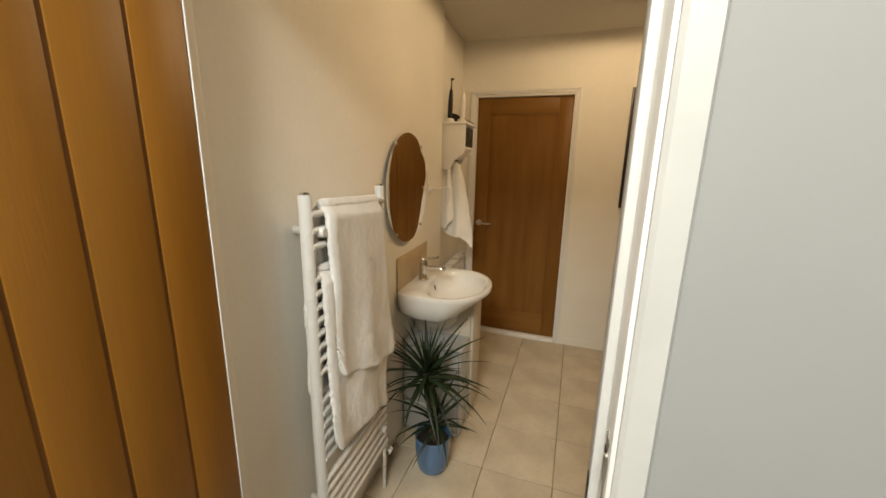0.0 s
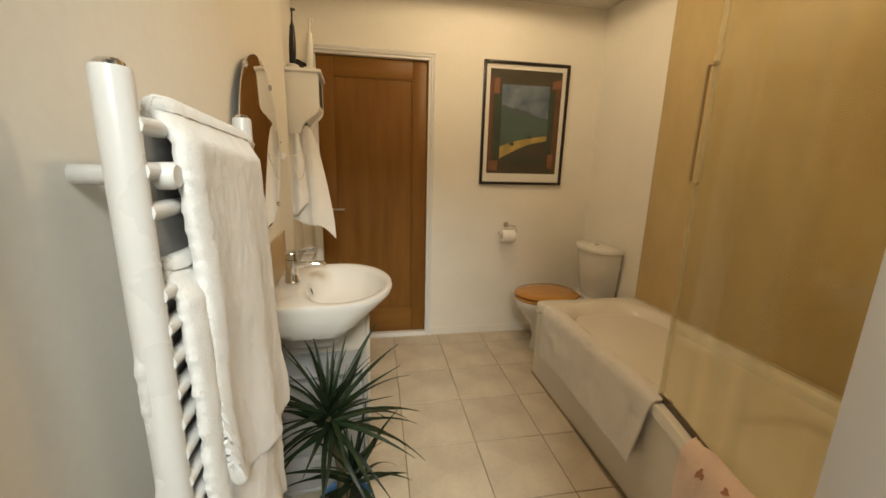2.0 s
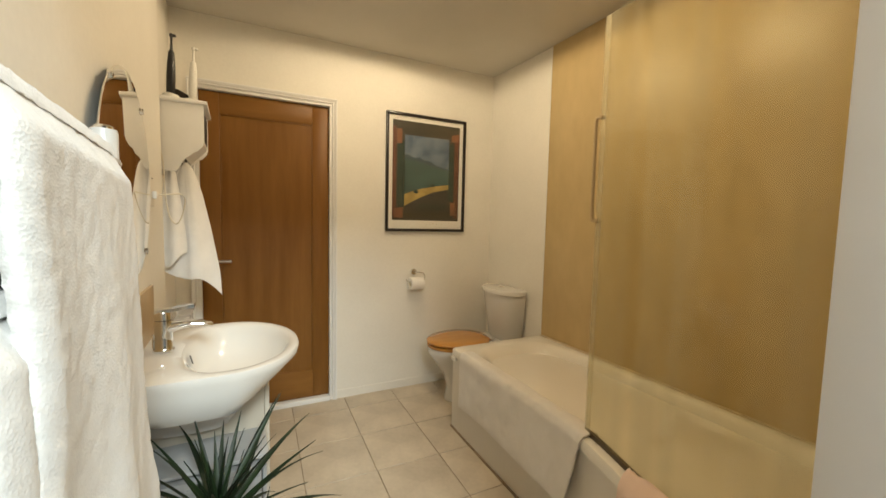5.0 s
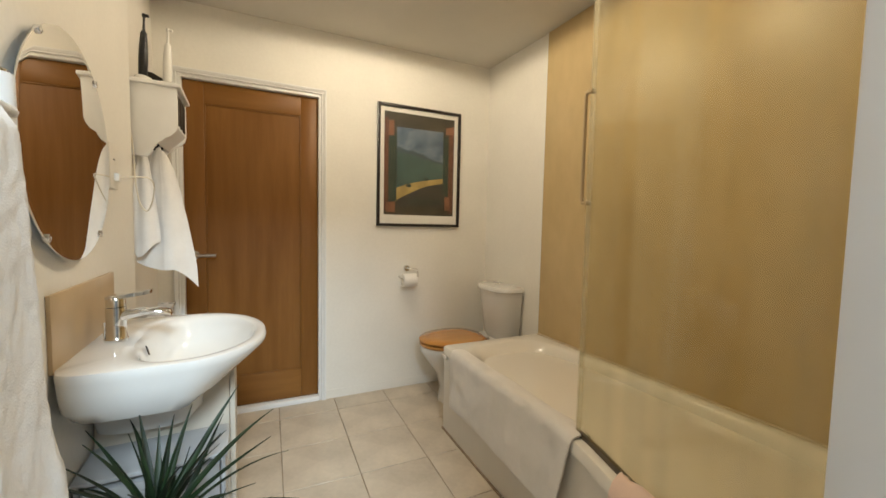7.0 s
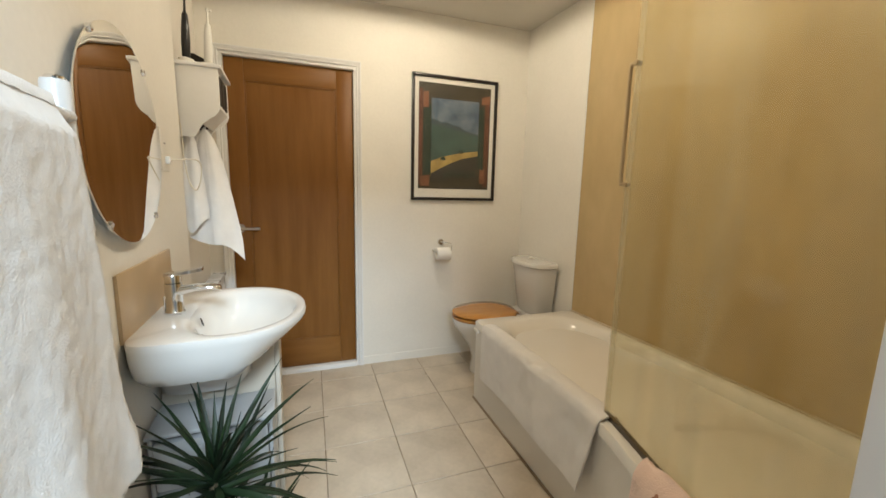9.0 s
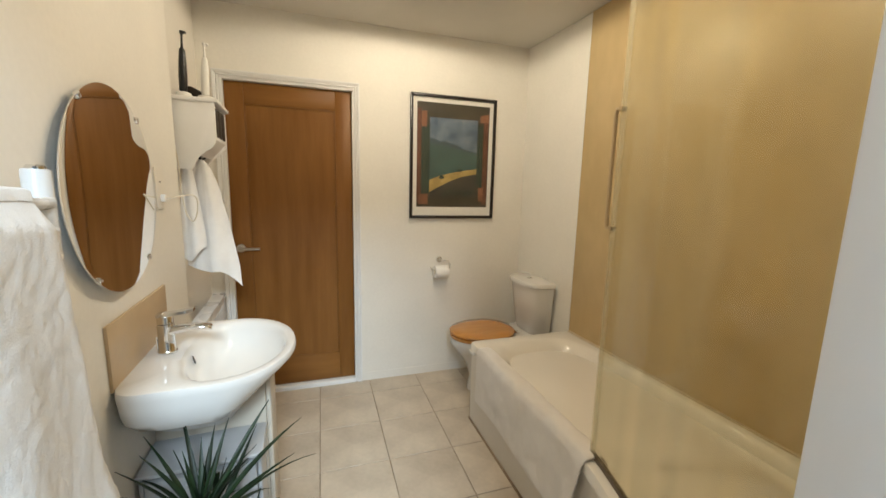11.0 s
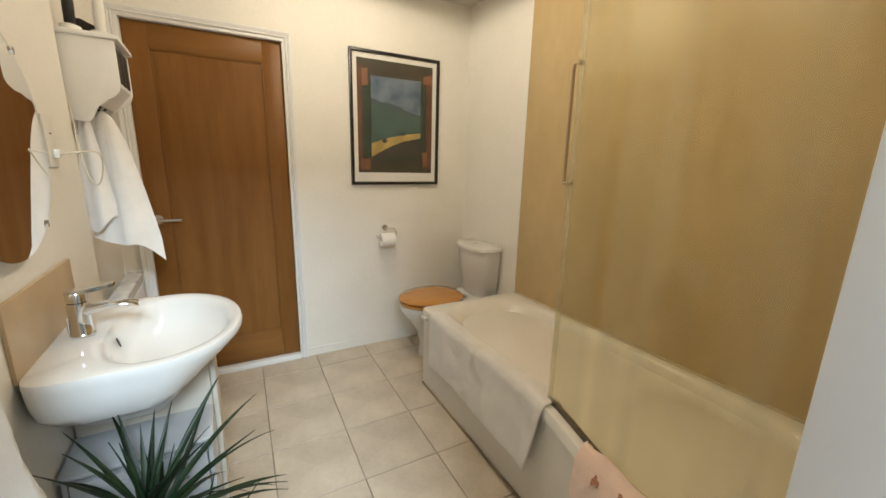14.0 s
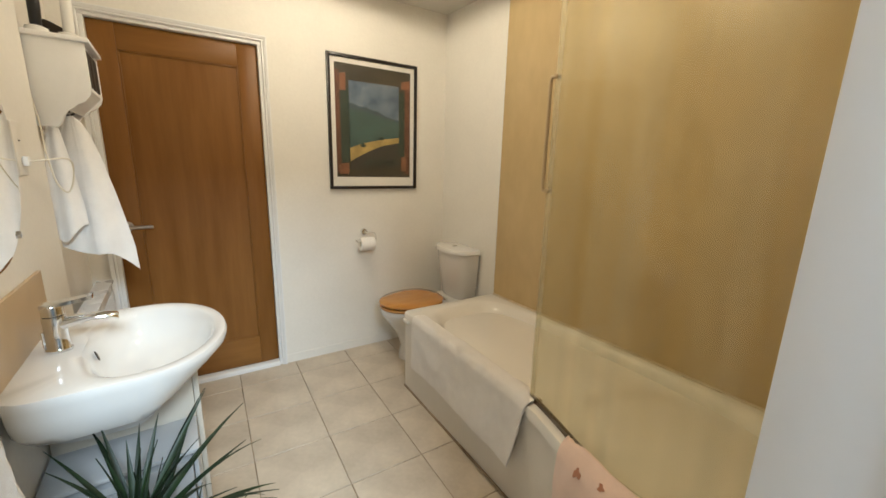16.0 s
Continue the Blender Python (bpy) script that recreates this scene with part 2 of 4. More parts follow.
def part(name, bm, material, parent=None, label="", m=None):
    me = bpy.data.meshes.new(name)
    bmesh.ops.recalc_face_normals(bm, faces=bm.faces[:])
    bm.to_mesh(me)
    bm.free()
    me.materials.append(material)
    ob = new(name, me)
    if m is not None:
        ob.matrix_basis = m
    ob.parent = parent
    return tagged(ob, label)


def piece(name, me, parent, m, label=""):
    ob = new(name, me)
    ob.parent = parent
    ob.matrix_basis = m
    return tagged(ob, label)


def mesh_of(bm, name, material):
    me = bpy.data.meshes.new(name)
    bmesh.ops.recalc_face_normals(bm, faces=bm.faces[:])
    bm.to_mesh(me)
    bm.free()
    me.materials.append(material)
    return me


def thing(name, m, label, category, group=""):
    ob = new(name)
    ob.empty_display_size = 0.05
    ob.matrix_world = m
    return tagged(ob, label, category, group)


def box(x0, x1, y0, y1, z0, z1, bevel=0.0, seg=2):
    bm = bmesh.new()
    bmesh.ops.create_cube(bm, size=1)
    for v in bm.verts:
        v.co = Vector(((x0 + x1) / 2 + v.co.x * (x1 - x0), (y0 + y1) / 2 + v.co.y * (y1 - y0), (z0 + z1) / 2 + v.co.z * (z1 - z0)))
    if bevel:
        bmesh.ops.bevel(bm, geom=bm.edges[:], offset=bevel, segments=seg, profile=0.5, affect="EDGES")
        smooth(bm)
    return bm


def join(*bms):
    """One bmesh out of several."""
    out = bmesh.new()
    for b in bms:
        me = bpy.data.meshes.new("tmp")
        b.to_mesh(me)
        b.free()
        out.from_mesh(me)
        bpy.data.meshes.remove(me)
    return out


def loft(rings, closed=True, caps=True):
    bm = bmesh.new()
    rows = [[bm.verts.new(p) for p in r] for r in rings]
    n = len(rows[0])
    for a, b in zip(rows, rows[1:]):
        for i in range(n if closed else n - 1):
            bm.faces.new((a[i], a[(i + 1) % n], b[(i + 1) % n], b[i]))
    if caps:
        bm.faces.new(rows[0])
        bm.faces.new(rows[-1])
    return smooth(bm)


def lathe(profile, seg=32, caps=True):
    return loft([[(r * math.cos(2 * math.pi * i / seg), r * math.sin(2 * math.pi * i / seg), z) for i in range(seg)] for r, z in profile], True, caps)


def tube(points, r, seg=10):
    """A round bar along points; r a number or one per point."""
    pts = [Vector(p) for p in points]
    rs = r if isinstance(r, (list, tuple)) else [r] * len(pts)
    rings = []
    up = Vector((0, 0, 1))
    for i, p in enumerate(pts):
        t = (pts[min(i + 1, len(pts) - 1)] - pts[max(i - 1, 0)]).normalized()
        if abs(t.dot(up)) > 0.95:
            up = Vector((1, 0, 0)) if abs(t.x) < 0.9 else Vector((0, 1, 0))
        a = t.cross(up).normalized()
        b = a.cross(t)
        up = b
        rings.append([p + rs[i] * (math.cos(2 * math.pi * k / seg) * a + math.sin(2 * math.pi * k / seg) * b) for k in range(seg)])
    return loft(rings)


def prism(outline, axis, lo, hi, bevel=0.0):
    """An outline of (a, b) pushed along an axis: x takes (y, z), y takes (x, z), z takes (x, y)."""
    def at(a, b, c):
        return {"x": (c, a, b), "y": (a, c, b), "z": (a, b, c)}[axis]
    bm = bmesh.new()
    v0 = [bm.verts.new(at(a, b, lo)) for a, b in outline]
    v1 = [bm.verts.new(at(a, b, hi)) for a, b in outline]
    bm.faces.new(v0)
    bm.faces.new(v1)
    n = len(outline)
    for i in range(n):
        bm.faces.new((v0[i], v0[(i + 1) % n], v1[(i + 1) % n], v1[i]))
    if bevel:
        bmesh.ops.recalc_face_normals(bm, faces=bm.faces[:])
        bmesh.ops.bevel(bm, geom=bm.edges[:], offset=bevel, segments=2, profile=0.5, affect="EDGES")
        smooth(bm)
    return bm


def sheet(f, nu, nv, thick):
    """A cloth: f(s, t) gives its middle; closed with a thickness along the normals."""
    P = [[Vector(f(i / nu, j / nv)) for j in range(nv + 1)] for i in range(nu + 1)]
    bm = bmesh.new()
    A, B = [], []
    for i in range(nu + 1):
        ra, rb = [], []
        for j in range(nv + 1):
            du = P[min(i + 1, nu)][j] - P[max(i - 1, 0)][j]
            dv = P[i][min(j + 1, nv)] - P[i][max(j - 1, 0)]
            n = du.cross(dv).normalized()
            edge = min(i, nu - i, j, nv - j)
            h = thick * (0.55 if edge == 0 else 0.9 if edge == 1 else 1.0) / 2
            ra.append(bm.verts.new(P[i][j] + n * h))
            rb.append(bm.verts.new(P[i][j] - n * h))
        A.append(ra)
        B.append(rb)
    for i in range(nu):
        for j in range(nv):
            bm.faces.new((A[i][j], A[i + 1][j], A[i + 1][j + 1], A[i][j + 1]))
            bm.faces.new((B[i][j], B[i][j + 1], B[i + 1][j + 1], B[i + 1][j]))
    for i in range(nu):
        bm.faces.new((A[i][0], B[i][0], B[i + 1][0], A[i + 1][0]))
        bm.faces.new((A[i][nv], A[i + 1][nv], B[i + 1][nv], B[i][nv]))
    for j in range(nv):
        bm.faces.new((A[0][j], A[0][j + 1], B[0][j + 1], B[0][j]))
        bm.faces.new((A[nu][j], B[nu][j], B[nu][j + 1], A[nu][j + 1]))
    return smooth(bm, 70)


def structure(name, bm, material, label, parent=None):
    ob = part(name, bm, material, parent)
    return tagged(ob, label, "", "", "structure")


def line(points, s):
    """The place at share s (0 to 1) of a path's length."""
    pts = [Vector(p) for p in points]
    seg = [(b - a).length for a, b in zip(pts, pts[1:])]
    d = max(0.0, min(1.0, s)) * sum(seg)
    for a, b, q in zip(pts, pts[1:], seg):
        if d <= q:
            return a.lerp(b, d / q if q else 0)
        d -= q
    return pts[-1]


# ---- the room ----
H = 2.43                     # ceiling
YN = 3.203                   # far wall
YS0, YS1 = 0.515, 0.737      # entry wall, hall side and room side
XE = 1.270                   # wall behind the bath
OX0, OX1, OZ = -0.668, 0.092, 2.03   # entry opening
DX0, DX1, DZ = -0.826, -0.033, 2.035  # far door's opening
WEST = pose(-0.755, 0.962, 0, 0, 0, 3.2)   # the left wall, a little out of square: x off it, y along it


def east_x(y):
    """The bath wall, also a little out of square."""
    return XE + 0.035 * (2.55 - y)


floor = structure("floor", box(-1.4, XE + 0.12, YS0, YN + 0.15, -0.12, -0.004), GROUT, "beige square ceramic floor tiles with brown grout")
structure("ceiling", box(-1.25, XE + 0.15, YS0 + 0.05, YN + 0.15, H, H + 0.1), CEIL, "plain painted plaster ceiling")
wn_bm = join(box(-1.3, DX0, YN, YN + 0.13, -0.1, H), box(DX1, XE + 0.15, YN, YN + 0.13, -0.1, H), box(DX0, DX1, YN, YN + 0.13, DZ, H))
structure("wall_north", wn_bm, PAINT, "cream painted plaster wall with a doorway")
wall_west = structure("wall_west", join(box(-0.2, 0.0, -0.322, 1.515, -0.1, H, 0.004), box(-0.2, -0.05, 1.515, 2.3, -0.1, H)), PAINT, "cream painted plaster wall, slightly out of square")
wall_west.matrix_basis = WEST
# the bath wall turns in a little towards the far corner
structure("wall_east", prism([(east_x(0.6), 0.6), (east_x(2.57), 2.57), (1.225, YN + 0.02), (XE + 0.2, YN + 0.02), (XE + 0.2, 0.6)], "z", -0.1, H), PAINT,
          "cream painted plaster wall")
ws_bm = join(box(-2.05, OX0 - 0.058, YS0, 0.648, -0.1, H), box(OX1 + 0.03, XE + 0.15, YS0, YS1, -0.1, H), box(OX0 - 0.058, OX1 + 0.03, YS0, YS1, OZ + 0.03, H))
structure("wall_south", ws_bm, PAINT, "cream plaster wall with the entry doorway")

# entry door lining with stop and architrave
lining = tagged(new("trim"), "white gloss door lining with stops and architrave", "", "", "structure")
part("jamb", box(OX1, OX1 + 0.03, YS0 - 0.002, YS1 + 0.002, 0, OZ, 0.002), GLOSS, lining)
part("jamb", box(OX0 - 0.058, OX0 - 0.030, YS0 - 0.002, 0.650, 0, OZ, 0.006), PAINT, lining)
part("head", box(OX0 - 0.058, OX1 + 0.03, YS0 - 0.002, YS1 + 0.002, OZ, OZ + 0.03, 0.002), GLOSS, lining)
part("stop", box(OX1 - 0.013, OX1 + 0.001, 0.580, 0.620, 0, OZ - 0.013, 0.003), GLOSS_DIM, lining)
part("stop", box(OX0, OX1, 0.590, 0.640, OZ - 0.013, OZ + 0.001, 0.003), GLOSS_DIM, lining)


def architrave(side):
    """Moulded board up one side of the entry, on the hall wall."""
    x0, x1 = (OX1 + 0.006, OX1 + 0.045) if side > 0 else (OX0 - 0.070, OX0 - 0.034)
    prof = [(x0, YS0), (x0, YS0 - 0.010), (x0 + 0.006 * side, YS0 - 0.014), (x1 - 0.004, YS0 - 0.016), (x1, YS0 - 0.010), (x1, YS0)] if side > 0 else \
        [(x1, YS0), (x1, YS0 - 0.010), (x0 + 0.004, YS0 - 0.016), (x0, YS0 - 0.010), (x0, YS0)]
    return prism(prof, "z", 0, OZ + 0.045)


part("architrave", architrave(1), GLOSS_DIM, lining)
part("architrave", architrave(-1), GLOSS_DIM, lining)
part("architrave", box(OX0 - 0.045, OX1 + 0.045, YS0 - 0.015, YS0, OZ + 0.006, OZ + 0.046, 0.003), GLOSS_DIM, lining)
keep = part("latch_keep", join(box(OX1 - 0.002, OX1 + 0.001, 0.527, 0.556, 1.05, 1.150, 0.0008), box(OX1 - 0.006, OX1 - 0.001, 0.517, 0.528, 1.10, 1.135, 0.001)), SATIN,
            lining, "worn metal latch keep plate")
part("keep_hole", box(OX1 - 0.0028, OX1 - 0.0018, 0.534, 0.549, 1.102, 1.132), DARK, lining)
part("bolt_keep", box(OX1 - 0.0145, OX1 - 0.0125, 0.584, 0.602, 0.96, 1.04, 0.0006), BLACKP, lining, "dark metal bolt keep")

# far doorway
trim = tagged(new("trim"), "white painted door frame with moulded architrave", "", "", "structure")
for x0, x1 in ((DX0, DX0 + 0.025), (DX1 - 0.022, DX1)):
    part("jamb", box(x0, x1, YN - 0.001, YN + 0.128, 0.0, DZ - 0.02, 0.002), GLOSS, trim)
part("head", box(DX0, DX1, YN - 0.001, YN + 0.128, DZ - 0.022, DZ, 0.002), GLOSS, trim)


def moulded(length):
    """Architrave profile, 31 mm wide, pushed along z."""
    prof = [(0, 0), (0, -0.010), (0.004, -0.013), (0.012, -0.013), (0.016, -0.009), (0.020, -0.013), (0.040, -0.018), (0.047, -0.017), (0.048, -0.012), (0.048, 0)]
    return prism([(a * 0.65, b) for a, b in prof], "z", 0, length)


part("architrave", moulded(DZ + 0.026), GLOSS, trim, m=pose(DX1 - 0.005, YN, 0.0))
bm = moulded(DZ + 0.026)
for v in bm.verts:
    v.co.x = -v.co.x
part("architrave", bm, GLOSS, trim, m=pose(DX0 + 0.005, YN, 0.0))
part("architrave", moulded(DX1 - DX0 + 0.053), GLOSS, trim, m=pose(DX0 - 0.0265, YN - 0.001, DZ - 0.005, 0, 90, 0) @ Matrix.Diagonal((-1, 1, 1, 1)))
part("threshold", box(DX0 + 0.02, DX1 - 0.02, YN - 0.012, YN + 0.05, -0.003, 0.030, 0.005), GLOSS, trim, "cream painted door sill")

# skirting on the far wall
bb = prism([(YN + 0.002, 0), (YN - 0.003, 0), (YN - 0.003, 0.058), (YN - 0.002, 0.060), (YN + 0.002, 0.060)], "x", DX1 + 0.0275, 1.23)
structure("baseboard", bb, PAINT, "white painted skirting board")

# tan panels round the bath
structure("wall_panel_east", prism([(east_x(YS1) - 0.009, YS1 + 0.006), (east_x(2.56) - 0.009, 2.56), (east_x(2.56) + 0.002, 2.56), (east_x(YS1) + 0.002, YS1 + 0.006)], "z", 0.485, H - 0.002), PANEL, "tan stone-effect shower panel")
structure("wall_panel_south", box(0.42, XE + 0.05, YS1 - 0.002, YS1 + 0.007, 0.485, H - 0.002), PANEL, "tan stone-effect shower panel")
structure("panel_trim", box(XE - 0.012, XE + 0.001, 2.558, 2.566, 0.485, H - 0.004, 0.002), GLOSS, "thin white edge strip of the shower panel")

# hall behind the camera
structure("hall_floor", box(-2.1, 1.6, -2.3, YS0, -0.12, 0.0), CARPET, "beige hall carpet")
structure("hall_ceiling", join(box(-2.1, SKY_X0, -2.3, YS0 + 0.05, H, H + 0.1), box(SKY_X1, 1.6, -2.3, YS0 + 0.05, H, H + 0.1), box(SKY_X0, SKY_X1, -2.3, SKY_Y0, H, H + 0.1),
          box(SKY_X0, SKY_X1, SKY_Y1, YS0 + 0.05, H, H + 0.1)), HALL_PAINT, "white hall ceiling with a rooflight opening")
structure("rooflight_shaft", join(box(SKY_X0 - 0.05, SKY_X0 - 0.001, SKY_Y0 - 0.05, SKY_Y1 + 0.05, H + 0.1, 3.35), box(SKY_X1 + 0.001, SKY_X1 + 0.05, SKY_Y0 - 0.05, SKY_Y1 + 0.05, H + 0.1, 3.35),
          box(SKY_X0, SKY_X1, SKY_Y0 - 0.05, SKY_Y0 - 0.001, H + 0.1, 3.35), box(SKY_X0, SKY_X1, SKY_Y1 + 0.001, SKY_Y1 + 0.05, H + 0.1, 3.35),
          box(SKY_X0 - 0.05, SKY_X1 + 0.05, SKY_Y0 - 0.05, SKY_Y1 + 0.05, 3.35, 3.42)), HALL_PAINT, "white lined shaft up to the rooflight")
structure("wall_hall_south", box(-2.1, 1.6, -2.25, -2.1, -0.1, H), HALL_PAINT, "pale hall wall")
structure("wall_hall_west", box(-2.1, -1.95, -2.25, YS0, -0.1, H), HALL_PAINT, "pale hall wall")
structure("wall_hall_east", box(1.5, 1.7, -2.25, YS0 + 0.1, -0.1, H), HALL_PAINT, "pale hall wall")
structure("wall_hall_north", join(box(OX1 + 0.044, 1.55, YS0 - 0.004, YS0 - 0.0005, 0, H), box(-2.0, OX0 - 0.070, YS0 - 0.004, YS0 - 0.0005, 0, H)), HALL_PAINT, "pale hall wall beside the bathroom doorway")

# ---- doors ----
# far oak door, shut
door = tagged(new("door_1"), "closed oak veneer door with a tall recessed panel", "", "", "structure")
SX0, SX1, SZ0, SZ1 = DX0 + 0.026, DX1 - 0.023, 0.033, DZ - 0.024
yf = YN + 0.030
part("stile", box(SX0, SX0 + 0.105, yf, yf + 0.035, SZ0, SZ1, 0.002), OAK, door)
part("stile", box(SX1 - 0.105, SX1, yf, yf + 0.035, SZ0, SZ1, 0.002), OAK, door)
part("rail", box(SX0 + 0.105, SX1 - 0.105, yf + 0.0005, yf + 0.035, SZ1 - 0.125, SZ1, 0.002), OAK_H, door)
part("rail", box(SX0 + 0.105, SX1 - 0.105, yf + 0.0005, yf + 0.035, SZ0, SZ0 + 0.19, 0.002), OAK_H, door)
pw = (SX1 - SX0 - 0.21) / 4
for i in range(4):
    part("board", box(SX0 + 0.105 + i * pw, SX0 + 0.105 + (i + 1) * pw, yf + 0.009, yf + 0.027, SZ0 + 0.18, SZ1 - 0.115), OAK, door)
bead = [((SX0 + 0.105, SX0 + 0.113), (SZ0 + 0.19, SZ1 - 0.125)), ((SX1 - 0.113, SX1 - 0.105), (SZ0 + 0.19, SZ1 - 0.125)),
        ((SX0 + 0.113, SX1 - 0.113), (SZ1 - 0.133, SZ1 - 0.125)), ((SX0 + 0.113, SX1 - 0.113), (SZ0 + 0.19, SZ0 + 0.198))]
for (a, b), (c, d) in bead:
    part("bead", box(a, b, yf + 0.004, yf + 0.012, c, d, 0.002), OAK, door)
hx = SX0 + 0.045
handle = part("door_handle", tube([(hx, yf - 0.005, 0.995), (hx, yf - 0.045, 0.995), (hx + 0.006, yf - 0.052, 0.995), (hx + 0.02, yf - 0.055, 0.995), (hx + 0.115, yf - 0.055, 0.995)], 0.009, 12),
              SATIN, door, "satin nickel lever handle")
part("rose", lathe([(0.026, 0), (0.026, 0.006), (0.023, 0.009), (0.0, 0.009)], 28, True), SATIN, handle, m=pose(hx, yf, 0.995, 90, 0, 0))

# entry door, boarded oak, open against the hall side
entry = tagged(new("door_2"), "open boarded oak door with vertical grooves", "", "", "structure")
entry.matrix_basis = pose(-0.644, 0.586, 0, 0, 0, 0)
widths = (0.098, 0.102, 0.094, 0.10, 0.10, 0.10, 0.10, 0.068)
y = 0.0
for w in widths:
    part("board", box(-0.022, 0.0, y - w + 0.0032, y - 0.0032, 0.01, OZ - 0.008, 0.0030), BOARD, entry)
    y -= w
part("core", box(-0.038, -0.0030, y + 0.001, -0.002, 0.012, OZ - 0.010), GROOVE, entry)
part("lipping", box(-0.038, 0.0005, -0.0015, 0.0015, 0.01, OZ - 0.008, 0.0005), GLOSS, entry, "pale painted door edge")

# ---- left wall things ----
# heated towel radiator
rad = thing("towel_radiator", WEST, "white enamel ladder towel radiator on the wall", "radiator")
RD, RU0, RU1 = 0.072, -0.060, 0.408
for u in (RU0, RU1):
    bm = lathe([(0.0175, 0.22), (0.019, 0.225), (0.019, 1.404), (0.0175, 1.409)], 20)
    part("post", bm, ENAMEL, rad, m=pose(RD, u, 0))
    part("cap", lathe([(0.0135, 1.408), (0.0135, 1.413), (0.010, 1.416), (0.0, 1.416)], 16), CHROME, rad, "chrome end cap", m=pose(RD, u, 0))
zs = [1.354, 1.306, 1.261] + [1.164 - 0.0425 * i for i in range(8)] + [0.77 - 0.0425 * i for i in range(6)] + [0.475 - 0.0425 * i for i in range(6)]
bm = tube([(RD + 0.012, RU0, 0), (RD + 0.014, (RU0 + RU1) / 2, 0), (RD + 0.012, RU1, 0)], 0.0105, 10)
rung = mesh_of(bm, "rung", ENAMEL)
for z in zs:
    piece("rung", rung, rad, pose(0, 0, z))
for u in (RU0 + 0.040, RU1 - 0.040):
    for z in (1.300, 0.35):
        bk = part("bracket", tube([(0.0, u, z), (RD - 0.005, u, z)], 0.012, 14), ENAMEL, rad)
        part("plug", lathe([(0.016, 0), (0.016, 0.016), (0.013, 0.021), (0.0, 0.021)], 18), ENAMEL, bk, m=pose(RD + 0.012, u, z, 0, 90, 0))
for u in (RU0, RU1):
    vb = part("valve", join(tube([(RD, u, 0.23), (RD, u, 0.12)], 0.012, 12), tube([(RD, u, 0.16), (RD, u + 0.045, 0.16)], 0.009, 10)), CHROME, rad, "chrome angled valve")
    part("knob", lathe([(0.011, 0), (0.0165, 0.004), (0.0165, 0.028), (0.011, 0.034), (0, 0.034)], 16), WHITEP, vb, m=pose(RD, u + 0.038, 0.16, -90, 0, 0))
    part("pipe", tube([(RD, u, 0.12), (RD, u, 0.0)], 0.0075, 10), ENAMEL, rad)


def hung_towel(name, u0, u1, ztop, zfront, zback, dmid, gap, lean0, lean1, label, seed, thick=0.016, corner=0.0, slip=0.0):
    """A towel folded over a rung: front length, back length, edges that lean along the wall as they fall."""
    def f(s, t):
        # s over the rung from front bottom to back bottom, t along the wall
        nz = noise.noise(Vector((s * 5 + seed, t * 4, seed)))
        front = max(0.0, (0.62 - s) / 0.62)
        back = max(0.0, (s - 0.66) / 0.34)
        zf = zfront + 0.085 * (1 - t) + corner * math.sin(math.pi * t) + 0.012 * math.sin(5 * t + seed) + 0.05 * max(0.0, 1 - t / 0.07) ** 2 + 0.04 * max(0.0, 1 - (1 - t) / 0.06) ** 2
        z = ztop
        d = dmid
        if s < 0.62:
            z = ztop - (ztop - zf) * front
            d = dmid + gap * min(1.0, front * 14) + 0.018 * front
        elif s > 0.66:
            z = ztop - (ztop - zback) * back
            d = dmid - gap * min(1.0, back * 14)
        else:
            z = ztop + 0.006 * math.sin((s - 0.62) / 0.04 * math.pi)
            d = dmid + gap * math.cos((s - 0.62) / 0.04 * math.pi) * 0.35
        fall = front if s < 0.62 else back
        a = u0 + lean0 * fall
        b = u1 + lean1 * fall
        if s > 0.66:
            a -= slip * min(1.0, back * 4)
        u = a + (b - a) * t
        d += fall * (0.010 * math.sin(9 * t + 2.3 * seed) + 0.012 * nz) * (1.0 if s < 0.62 else 0.3)
        u += 0.006 * fall * math.sin(11 * fall + seed * 2)
        # soft round side edges
        side = min(t, 1 - t)
        if s < 0.64:
            d -= 0.010 * max(0.0, 1 - side / 0.06)
        # looped pile, ragged along the edges
        edge = max(0.0, 1 - side / 0.03)
        u += 0.0045 * edge * noise.noise(Vector((s * 95, t * 3, seed * 3)))
        d += 0.0016 * noise.noise(Vector((s * 60, t * 38, seed * 5))) + 0.004 * fall * noise.noise(Vector((s * 11, t * 7, seed)))
        if min(s, 1 - s) < 0.01:
            z += 0.004 * noise.noise(Vector((t * 55, s, seed)))
        z += 0.016 * (0.5 - t)
        return (d, u, z)
    return part(name, sheet(f, 170, 64, thick), TOWEL, None, label, WEST)


tw = hung_towel("bath_towel", -0.006, 0.354, 1.371, 0.715, 1.05, RD + 0.012, 0.024, 0.006, 0.066, "large white terry bath towel over the towel radiator", 1.3, 0.020)
tagged(tw, "", "towel", "towels on the radiator")
tw = hung_towel("bath_towel", -0.034, 0.375, 1.182, 0.480, 0.78, RD + 0.012, 0.019, 0.0, -0.01, "white terry towel hanging lower on the radiator", 4.1, 0.017, 0.03, 0.045)
tagged(tw, "", "towel", "towels on the radiator")

# round bevelled mirror
mir = thing("mirror", WEST @ pose(0.011, 0.867, 1.368, 0, 0, 0.9), "frameless oval wall mirror held by chrome clips", "mirror")
R = 0.272
OVAL = Matrix.Diagonal((1, 1.065, 1, 1))
part("backing", lathe([(R - 0.02, 0.001), (R - 0.02, 0.006)], 72), DARK, mir, m=OVAL @ pose(0, 0, 0, 0, 90, 0))
